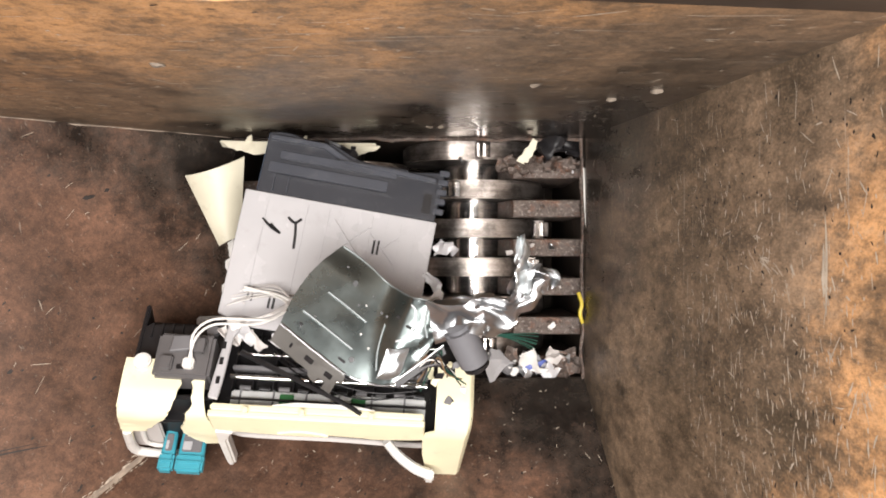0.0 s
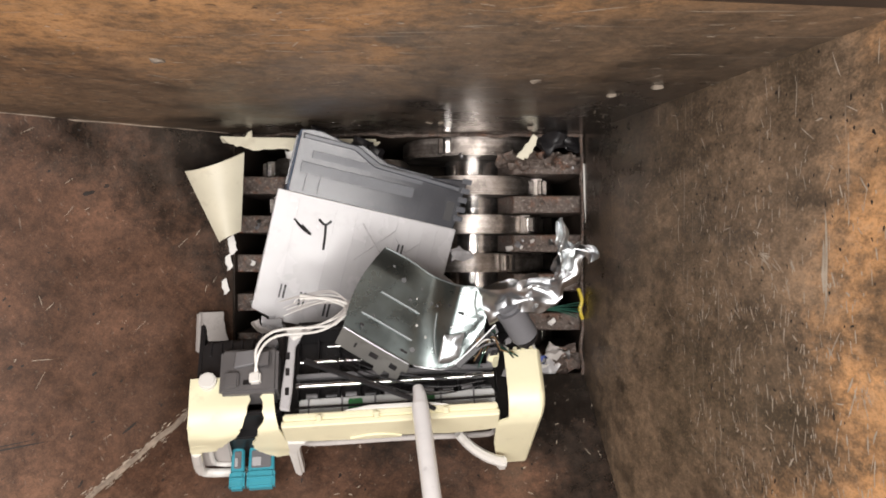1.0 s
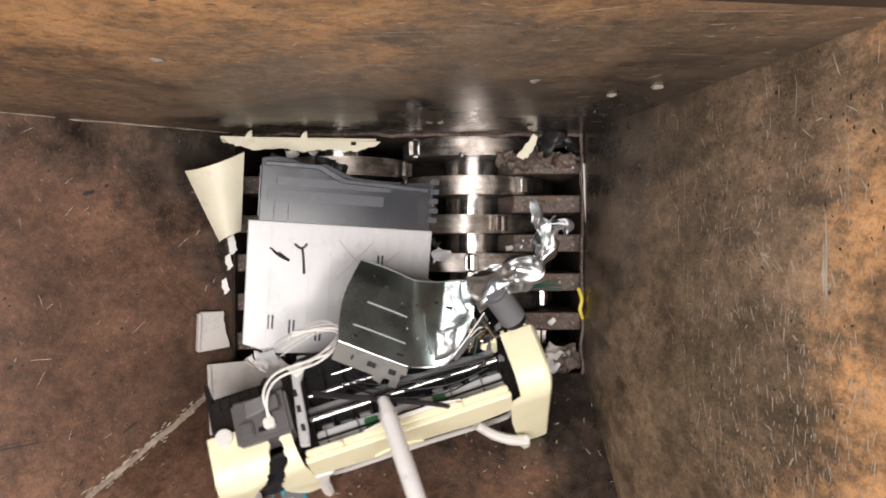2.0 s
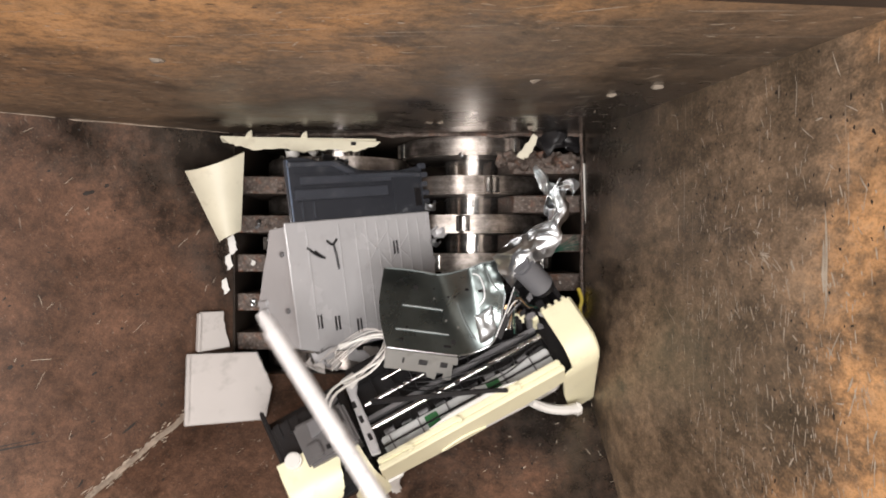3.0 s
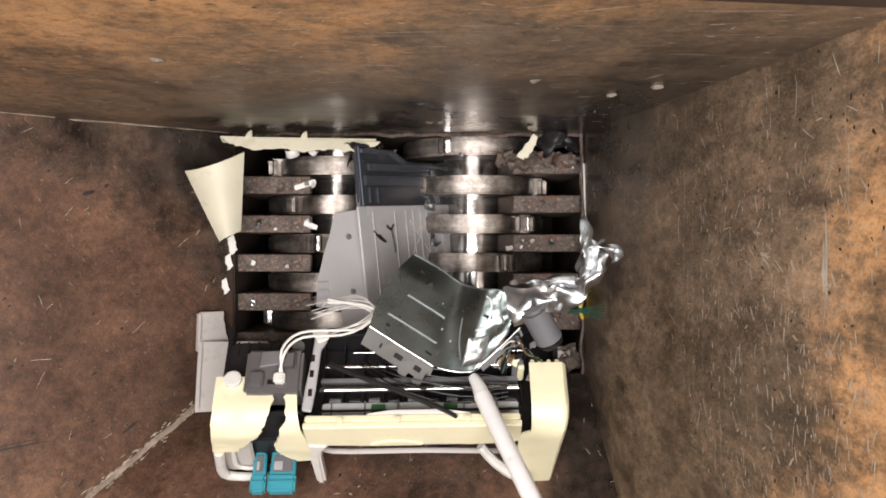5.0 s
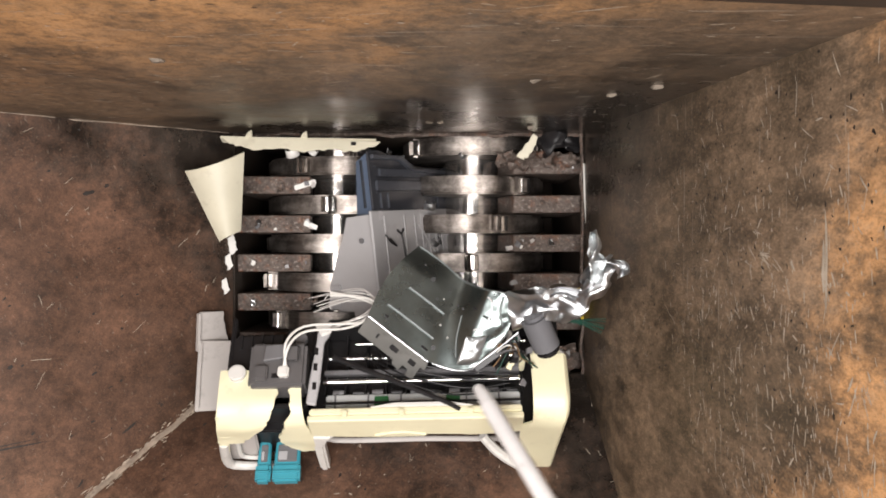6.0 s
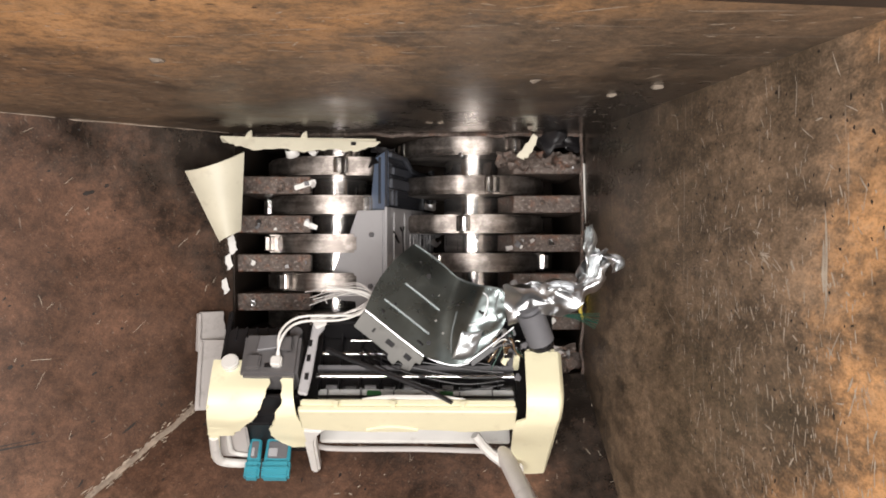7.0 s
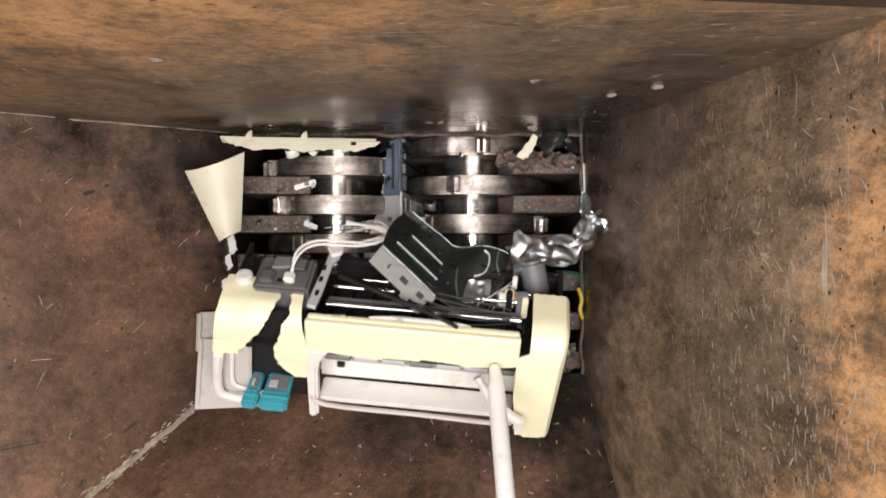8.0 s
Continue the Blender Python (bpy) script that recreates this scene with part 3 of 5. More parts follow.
    shard = piece([-0.136, -0.137, -0.137, -0.145, -0.152, -0.150, -0.132], [-0.127, -0.124, -0.121, -0.116, -0.110, -0.108, -0.112], 0.158, 2)
    part("broken_shard", shard, M_CREAM, p, "jagged cream plastic shard")
    # white frame below the left cap, with its rounded pocket
    fr = bmesh.new()
    tube([(-W2 + 0.006, 0.0, -0.08), (-W2 + 0.007, 0.0, -0.142), (-W2 + 0.016, 0.0, -0.160), (-0.185, 0.0, -0.163), (-0.165, 0.0, -0.162)], 0.006, 10, fr)
    tube([(-W2 + 0.022, 0.006, -0.070), (-W2 + 0.022, 0.006, -0.132), (-W2 + 0.032, 0.006, -0.147), (-0.182, 0.006, -0.148)], 0.003, 8, fr)
    part("pocket_frame", fr, M_WHITE, p, "white plastic pocket frame")
    part("pocket_wall", box(-W2 + 0.004, -0.184, 0.010, 0.016, -FH + 0.014, -0.04, 0.002), M_FLAP, p, "grey pocket wall")
    # added black plate: puts the shade inside the crack into the shape
    part("pocket_shadow_plate", box(-0.190, -0.116, 0.020, 0.026, -FH + 0.010, -0.01, 0.002), M_BLACK, p, "added black plate that stands in for shade behind the crack")
    # front bar, with a shallow scoop in its lower edge
    low = [(0.155 - 0.269 * k / 24, -0.047 - 0.012 * math.sin(math.pi * k / 24) ** 0.6 + (0.008 * max(0, 1 - abs(k - 11) / 5) ** 0.5)) for k in range(25)]
    bar = prism([(-0.114, 0), (0.155, 0)] + low, -0.004, 0.0045, "y", 0.0018)
    part("front_bar", bar, M_CREAM, p)
    part("bar_top", box(-0.112, 0.153, 0.004, 0.013, -0.007, 0.0012, 0.002), M_CREAM, p)
    brow = prism([(-0.036 + 0.128 * k / 20, 0.0128 + 0.0050 * min(1.0, 1.45 * math.sin(math.pi * k / 20))) for k in range(21)], -0.008, 0.0030, "z", 0.002)
    part("bar_brow", brow, M_WHITE, p, "white curved paper rest")
    rib = bmesh.new()
    prism([(-0.034 + 0.066 * k / 12, -0.0475 + 0.009 * math.sin(math.pi * k / 12)) for k in range(13)] + [(0.030, -0.051), (-0.032, -0.051)], -0.0062, -0.003, "y", 0.0005, rib)
    part("finger_scoop", rib, M_CREAM, p)
    for x in (-0.07, 0.0, 0.085):
        part("clip", box(x, x + 0.006, -0.001, 0.007, 0.004, 0.008, 0.0008), M_CREAM, p)
    # uprights and tray
    up = bmesh.new()
    prism([(-0.114, -0.05), (-0.085, -0.052), (-0.096, -0.068), (-0.100, -0.085), (-0.101, -0.178), (-0.112, -0.183)], -0.006, 0.012, "y", 0.003, up, 2)
    part("upright", up, M_WHITE, p, "white plastic upright")
    tray = part("paper_tray", box(-0.104, 0.156, 0.040, 0.046, -0.174, -0.118, 0.0015), M_WHITE, p, "white plastic paper tray")
    lip = bmesh.new()
    tube([(-0.106, -0.002, -0.160), (-0.09, -0.008, -0.180), (0.03, -0.007, -0.185), (0.14, -0.010, -0.183), (0.160, -0.010, -0.164)], 0.0038, 10, lip)
    part("tray_lip", lip, M_FLAP, tray, "rounded white tray lip")
    for k in range(6):
        part("tray_rib", box(-0.090 + 0.045 * k, -0.087 + 0.045 * k, 0.0375, 0.0402, -0.168, -0.124, 0.0008), M_WHITE, tray)
    part("tray_step", box(-0.100, 0.150, 0.036, 0.0402, -0.126, -0.121, 0.001), M_LIGHT, tray)
    part("tray_apron", box(-0.100, 0.154, 0.001, 0.0395, -0.186, -0.1775, 0.002), M_WHITE, tray)
    part("roller_well", box(-0.104, 0.156, 0.047, 0.051, -0.122, -0.062, 0.001), M_BLACK, p, "black recess behind the rollers")
    part("tray_floor", box(-0.104, 0.156, 0.046, 0.110, -0.180, -0.174, 0.0015), M_LIGHT, p, "grey plastic tray floor")
    for k in range(7):
        part("tray_roller", cyl((-0.094 + 0.036 * k, 0.034, -0.100), (-0.064 + 0.036 * k, 0.034, -0.100), 0.0125, 16, 0.001), M_LIGHT if k % 3 else M_MID, p)
    slide = box(-0.083, -0.073, 0.034, 0.0398, -0.142, -0.132, 0.001)
    part("tray_slide", slide, M_BLACK, p)
    # cream strut that swung out in front of the right cap
    strut = bmesh.new()
    tube([(0.104, 0.004, -0.080), (0.122, -0.008, -0.102), (0.146, -0.018, -0.120), (0.166, -0.020, -0.130)], (0.0060, 0.0080), 8, strut)
    box(0.158, 0.176, -0.028, -0.014, -0.144, -0.124, 0.003, strut)
    part("hinge_arm", strut, M_WHITE, p, "loose cream hinge arm")
    # teal levers
    for x, wd in ((-0.186, 0.018), (-0.166, 0.033)):
        lev = bmesh.new()
        box(x, x + wd, -0.035, -0.010, -0.142, -0.126, 0.003, lev)
        prism([(x + 0.001, -0.012), (x + wd - 0.001, -0.012), (x + wd - 0.002, 0.020), (x + 0.002, 0.024)], -0.140, -0.129, "z", 0.002, lev)
        box(x + 0.001, x + wd - 0.001, -0.024, -0.021, -0.1265, -0.1235, 0.0005, lev)
        t = part("latch_lever", lev, M_TEAL, p, "teal plastic latch lever")
        part("lever_slot", box(x + 0.005, x + wd - 0.005, -0.008, 0.016, -0.1295, -0.1265, 0.001), M_MID, t)
        part("lever_slot", box(x + 0.006, x + wd * 0.5, -0.006, 0.006, -0.1268, -0.1245, 0.0006), M_LIGHT, t)
    # dark inside: floor pan, back rail, side frames
    pan = part("chassis", box(-W2 + 0.006, W2 - 0.006, 0.008, 0.150, -0.070, -0.060, 0.002), M_BLACK, p, "black plastic chassis")
    part("chassis_side", box(-W2 + 0.006, -W2 + 0.012, 0.012, 0.150, -0.060, -0.010, 0.002), M_BLACK, pan)
    part("chassis_side", box(W2 - 0.014, W2 - 0.006, 0.072, 0.150, -0.060, -0.014, 0.002), M_BLACK, pan)
    part("chassis_rail", box(-0.1, W2 - 0.015, 0.136, 0.150, -0.060, -0.020, 0.003), M_BLACK, pan)
    for k in range(11):
        part("chassis_fin", box(-0.10 + 0.026 * k, -0.098 + 0.026 * k, 0.050, 0.136, -0.060, -0.044, 0.0005), M_BLACK, pan)
    blk = part("black_cover", box(-W2 + 0.012, -0.150, 0.062, 0.122, -0.060, -0.008, 0.003), M_BLACK, p, "black plastic cover")
    part("cover_step", box(-0.150, -0.112, 0.062, 0.138, -0.060, -0.020, 0.003), M_BLACK, blk)
    for k in range(5):
        part("cover_rib", box(-0.208 + 0.013 * k, -0.205 + 0.013 * k, 0.101, 0.121, -0.009, -0.005, 0.0006), M_BLACK, blk)
    part("cover_boss", cyl((-0.130, 0.118, -0.021), (-0.130, 0.118, -0.012), 0.008, 16, 0.001), M_MID, blk)
    for y, z, r, x0, x1 in ((0.094, -0.028, 0.0028, -0.095, 0.150), (0.062, -0.030, 0.0038, -0.100, 0.155), (0.118, -0.034, 0.002, -0.06, 0.17)):
        part("guide_rod", cyl((x0, y, z), (x1, y, z), r, 14), M_CHROME, p, "bright steel guide rod")
    part("rail", box(-0.10, 0.156, 0.075, 0.081, -0.046, -0.034, 0.001), M_MID, p)
    strip = box(-0.096, 0.154, 0.016, 0.046, -0.060, -0.034, 0.002)
    part("platen", strip, M_PLATEN, p, "grey platen strip")
    for k in range(6):
        part("platen_divider", box(-0.085 + 0.042 * k, -0.083 + 0.042 * k, 0.015, 0.047, -0.035, -0.031, 0.0004), M_MID, p)
    for x in (-0.034, 0.058):
        part("platen_pad", box(x, x + 0.018, 0.021, 0.042, -0.036, -0.031, 0.001), M_GREEN, p, "green plastic pad")
    for k in range(10):
        part("pinch_roller", cyl((-0.088 + 0.025 * k, 0.052, -0.044), (-0.074 + 0.025 * k, 0.052, -0.044), 0.0045, 12), M_BLACK if k % 2 else M_MID, p)
    part("belt", box(-0.10, 0.156, 0.0305, 0.0325, -0.030, -0.027, 0), M_BLACK, p)
    # ink carriage at the left
    car = bmesh.new()
    box(-0.190, -0.118, 0.040, 0.100, -0.030, 0.012, 0.004, car)
    box(-0.182, -0.165, 0.046, 0.066, 0.012, 0.019, 0.002, car)
    box(-0.150, -0.126, 0.070, 0.094, 0.012, 0.018, 0.003, car)
    c = part("carriage", car, M_CARR, p, "black ink carriage")
    part("carriage_lid", prism([(-0.172, 0.072), (-0.135, 0.078), (-0.138, 0.096), (-0.170, 0.094)], 0.0122, 0.017, "z", 0.001), M_MID, c, "grey lid flap")
    part("carriage_notch", box(-0.160, -0.143, 0.050, 0.056, 0.0122, 0.0135, 0.0003), M_BLACK, c)
    part("motor", cyl((-0.205, 0.060, -0.018), (-0.205, 0.060, 0.012), 0.011, 20, 0.002), M_WHITE, p, "white motor with a worn cap")
    # bent silver lever and the long black arm
    lever = bmesh.new()
    prism([(-0.106, 0.118), (-0.092, 0.121), (-0.090, 0.111), (-0.097, 0.100), (-0.100, 0.040), (-0.103, 0.014), (-0.115, 0.016), (-0.113, 0.045), (-0.107, 0.098)], 0.004, 0.010, "z", 0.0015, lever)
    lv = part("side_lever", lever, M_LIGHT, p, "grey metal lever")
    for y in (0.034, 0.060, 0.082):
        part("lever_hole", box(-0.1085, -0.1035, y, y + 0.010, 0.0098, 0.0106, 0.0003), M_BLACK, lv)
    part("lever_head", prism([(-0.110, 0.124), (-0.088, 0.127), (-0.087, 0.112), (-0.100, 0.106)], 0.010, 0.016, "z", 0.002), M_WHITE, lv, "white lever head")
    part("wiper_arm", tube([(-0.085, 0.082, 0.002), (-0.02, 0.052, 0.004), (0.05, 0.020, 0.005), (0.075, 0.006, 0.004)], (0.0040, 0.0026), 8), M_BLACK, p, "long black wiper arm")
    for k in range(5):
        part("ribbon_wire", tube([(-0.06 + 0.01 * k, 0.10, -0.02), (0.0, 0.055 + 0.008 * k, -0.01), (0.07 + 0.01 * k, 0.035 + 0.01 * k, -0.018), (0.14, 0.045 + 0.006 * k, -0.02)], 0.0011, 6), M_BLACK, p)
    # spilled mechanism at the right back
    for k in range(9):
        rnd = random.Random(40 + k)
        x, y = rnd.uniform(0.10, 0.185), rnd.uniform(0.075, 0.115)
        part("mechanism_bit", box(x, x + rnd.uniform(0.006, 0.02), y, y + rnd.uniform(0.005, 0.014), -0.04, rnd.uniform(-0.02, 0.0), 0.0015), [M_WHITE, M_BLACK, M_CREAM, M_MID, M_BRASS][k % 5], p)
    # white cable loom: stout leads, and thin strands that fan out at its torn end
    for k in range(2):
        rnd = random.Random(70 + k)
        j = [rnd.uniform(-0.004, 0.004) for _ in range(12)]
        part("cable", tube([(-0.146 + 0.004 * k, 0.060, 0.014), (-0.141 + j[0], 0.088 + j[1], 0.03), (-0.116 + j[2], 0.106 + j[3], 0.035), (-0.072 + j[4], 0.108 + j[5], 0.036), (-0.042 + j[6], 0.118 + j[7], 0.034), (-0.028 + j[8], 0.142 + j[9], 0.030), (-0.052, 0.156 + j[10], 0.03), (-0.09, 0.160 + 2 * j[11], 0.028)], 0.0017, 7), M_WIRE, p, "white cable")
    for k in range(9):
        rnd = random.Random(170 + k)
        j = [rnd.uniform(-0.006, 0.006) for _ in range(8)]
        part("thin_wire", tube([(-0.090 + j[0], 0.110 + j[1], 0.030), (-0.050 + j[2], 0.120 + 0.5 * j[3], 0.036), (-0.028 + j[4], 0.140 + j[5], 0.032), (-0.048 + j[6], 0.150 + 0.0016 * k, 0.028 + j[7]), (-0.080 + 2 * j[3], 0.148 + 0.0026 * k, 0.022), (-0.104 + 3 * j[5], 0.142 + 0.003 * k, 0.014)], 0.0006, 5), M_FLAP if k % 3 else M_WIRE, p, "thin pale wire")
    part("cable_plug", box(-0.152, -0.138, 0.050, 0.064, 0.010, 0.020, 0.002), M_WIRE, p, "white cable plug")
    return p, tray


printer_ob, tray_ob = printer()
printer_ob.scale = (1.05, 1.05, 1.05)
for o in printer_ob.children_recursive:      # the broken end of the casing is splayed towards its base
    for v in o.data.vertices:
        v.co.x *= 1 + 0.75 * max(0.0, -v.co.z) * min(1.0, max(0.0, -v.co.x / W2))
        if v.co.x > 0.150:                   # the whole end cap is the slimmer one
            v.co.x = 0.150 + (v.co.x - 0.150) * (0.80 + 0.7 * min(0.0, v.co.z))
        if o.name.startswith(("tray", "paper_tray")) and v.co.z < -0.06:
            v.co.z = -0.06 + (v.co.z + 0.06) * 0.74


# ---- the rear cover, bent over its ridge ----
CL, CW, CD = 0.275, 0.252, 0.092     # length, width, length of the dark end


def cover():
    p = thing("printer_cover", "two-tone grey plastic printer cover being drawn between the rotors", "printer cover")

    top_out = [(0.0, 0.0)] + [(0.09 * k / 6, 0.004 * math.sin(k)) for k in range(1, 7)] + [(0.13, -0.018), (0.2, -0.022), (CW, -0.014), (CW - 0.004, -CD), (0.0, -CD)]
    d = part("dark_panel", prism(top_out, -0.006, -0.002, "z", 0.0012), M_DARK, p, "slate grey plastic panel")
    for y in (-0.022, -0.040, -0.061):
        part("panel_ridge", box(0.012, 0.200, y - 0.0015, y + 0.0015, -0.002, 0.0006, 0.0006), M_DARK, d)
    part("panel_step", box(0.188, 0.243, -0.085, -0.028, -0.002, 0.0008, 0.001), M_DARK, d)
    part("panel_band", box(0.010, 0.176, -0.058, -0.043, -0.002, 0.0030, 0.0012), M_SLATE, d)
    part("panel_band", box(0.022, 0.186, -0.036, -0.025, -0.002, 0.0022, 0.0010), M_SLATE, d)
    part("panel_rim", prism([(0.004, -0.004), (0.082, -0.004), (0.118, -0.021), (0.242, -0.026), (0.242, -0.033), (0.112, -0.028), (0.078, -0.011), (0.004, -0.011)], -0.002, 0.0045, "z", 0.0012), M_SLATE, d)
    for x in (0.020, 0.040):
        part("panel_rib", box(x, x + 0.0016, -CD + 0.008, -0.060, -0.002, 0.0012, 0.0004), M_SLATE, d)
    part("panel_seam", box(0.100, 0.190, -0.0245, -0.0232, 0.0040, 0.0052, 0), M_BLACK, d)
    for k in range(5):
        part("snap_tab", box(CW - 0.008, CW + 0.006, -0.020 - 0.014 * k, -0.012 - 0.014 * k, -0.005, 0.001 + 0.002 * (k % 2), 0.001), M_SLATE, d)
    part("latch_mark", box(0.228, 0.240, -0.078, -0.050, 0.0009, 0.0022, 0.0004), M_BLACK, d)
    rnd = random.Random(77)
    for k in range(14):
        x, y = rnd.uniform(0.01, 0.10), rnd.uniform(-0.09, 0.004)
        bit = sheet(5, 4, lambda u, v: Vector((0.026 * u, 0.016 * v - 0.008, 0.012 * u)) + wob(u * 0.03 + x, v * 0.02, y, 0.008, 70, k), 0.0012)
        part("torn_fringe", bit, M_BLACK if k % 4 else M_LIGHT, d, at=pose(x, y, -0.012, rnd.uniform(-40, 40), rnd.uniform(40, 110), rnd.uniform(-30, 30)))
    for x, y in ((0.06, -0.03), (0.125, -0.05), (0.16, -0.03)):
        part("panel_screw", cyl((x, y, -0.002), (x, y, 0.0012), 0.003, 12), M_LIGHT, d)
    lt = prism([(-0.014, -CD + 0.004), (CW, -CD + 0.004), (CW - 0.002, -CL + 0.03), (0.2, -CL + 0.006), (0.03, -CL), (-0.012, -CL + 0.012)], -0.002, 0.002, "z", 0.0012)
    pl = part("light_panel", lt, M_LIGHT, p, "light grey plastic panel")
    for k, x in enumerate((0.020, 0.075, 0.105, 0.125, 0.145, 0.165, 0.185, 0.205, 0.225)):
        part("panel_rib", box(x - 0.0012, x + 0.0012, -CL + 0.02, -CD - 0.004, 0.002, 0.0034, 0.0005), M_LIGHT, pl)
    for a, b in (((0.115, -0.11), (0.165, -0.165)), ((0.165, -0.11), (0.115, -0.165)), ((0.165, -0.12), (0.205, -0.16)), ((0.205, -0.12), (0.165, -0.16))):
        part("cross_rib", tube([(*a, 0.0022), (*b, 0.0022)], 0.0011, 5), M_LIGHT, pl)
    # scribbled black strokes, no letters
    for path in (((0.018, -0.125), (0.032, -0.136), (0.046, -0.142)), ((0.052, -0.118), (0.062, -0.124), (0.070, -0.117)), ((0.063, -0.122), (0.066, -0.140), (0.068, -0.160)), ((0.030, -0.131), (0.038, -0.137), (0.044, -0.141))):
        part("ink_stroke", tube([(*q, 0.0019) for q in path], 0.0020, 6), M_BLACK, pl)
    for x, y in ((0.172, -0.128), (0.02, -0.22), (0.05, -0.226), (0.088, -0.235)):
        part("slot_mark", box(x, x + 0.003, y - 0.02, y, 0.0021, 0.0032, 0.0003), M_BLACK, pl)
        part("slot_mark", box(x + 0.006, x + 0.009, y - 0.02, y, 0.0021, 0.0032, 0.0003), M_BLACK, pl)
    rnd = random.Random(31)
    for k in range(12):
        x, y = (rnd.uniform(-0.004, 0.10), -CL + rnd.uniform(-0.012, 0.012)) if k < 7 else (CW + rnd.uniform(-0.006, 0.006), rnd.uniform(-CL + 0.03, -CD - 0.02))
        bit = sheet(5, 4, lambda u, v: Vector((0.030 * u, 0.014 * v - 0.007, 0.004 * u)) + wob(u * 0.03 + x, v * 0.02, y, 0.007, 70, k), 0.0012)
        part("torn_edge", bit, M_LIGHT if k % 3 else M_FLAP, pl, at=pose(x, y, 0.001, rnd.uniform(-30, 30), rnd.uniform(-25, 25), rnd.uniform(-40, 40)))
    # side flange, free to fold about the ridge
    f = bmesh.new()
    prism(torn([(-CD, 0, 0), (-CL + 0.010, 0, 0), (-CL + 0.012, -0.060, 0), (-CL + 0.040, -0.064, 1), (-CL + 0.045, -0.118, 0), (-CL + 0.085, -0.110, 1), (-CD - 0.02, -0.068, 0), (-CD, -0.060, 0)], 0.0015, 9), -0.0015, 0.002, "x", 0.0008, f)
    fl = part("side_flange", f, M_LIGHT, p, "light grey plastic side flange")
    for y, z in ((-0.13, -0.03), (-0.21, -0.032)):
        part("flange_stud", cyl((-0.0015, y, z), (-0.006, y, z), 0.004, 12, 0.0006), M_MID, fl)
    for k in range(3):
        part("flange_clip", box(-0.006, -0.001, -CL + 0.05 + 0.012 * k, -CL + 0.058 + 0.012 * k, -0.108, -0.085, 0.001), M_LIGHT, fl)
    part("flange_rib", box(-0.004, -0.001, -CL + 0.02, -CD - 0.004, -0.012, -0.009, 0.0006), M_LIGHT, fl)
    g = prism([(0.0, -0.004), (-CD - 0.030, -0.004), (-CD - 0.052, -0.018), (-CD - 0.056, -0.046), (-CD, -0.054), (-0.01, -0.040)], -0.001, 0.003, "x", 0.001)
    dk = part("dark_flange", g, M_SLATE_SHEEN, p, "slate plastic side strip with its blue sheen painted in")
    part("strip_rib", box(-0.004, -0.0005, -CD + 0.01, -0.01, -0.024, -0.020, 0.0006), M_DARK, dk)
    return p, fl, dk


cover_ob, flange_ob, strip_ob = cover()
cover_ob.scale = (1.03, 1.03, 1.03)


# ---- bent sheet-metal bracket with its torn tail ----
def ease(x, lo, hi):
    k = min(1.0, max(0.0, (x - lo) / (hi - lo)))
    return k * k * (3 - 2 * k)


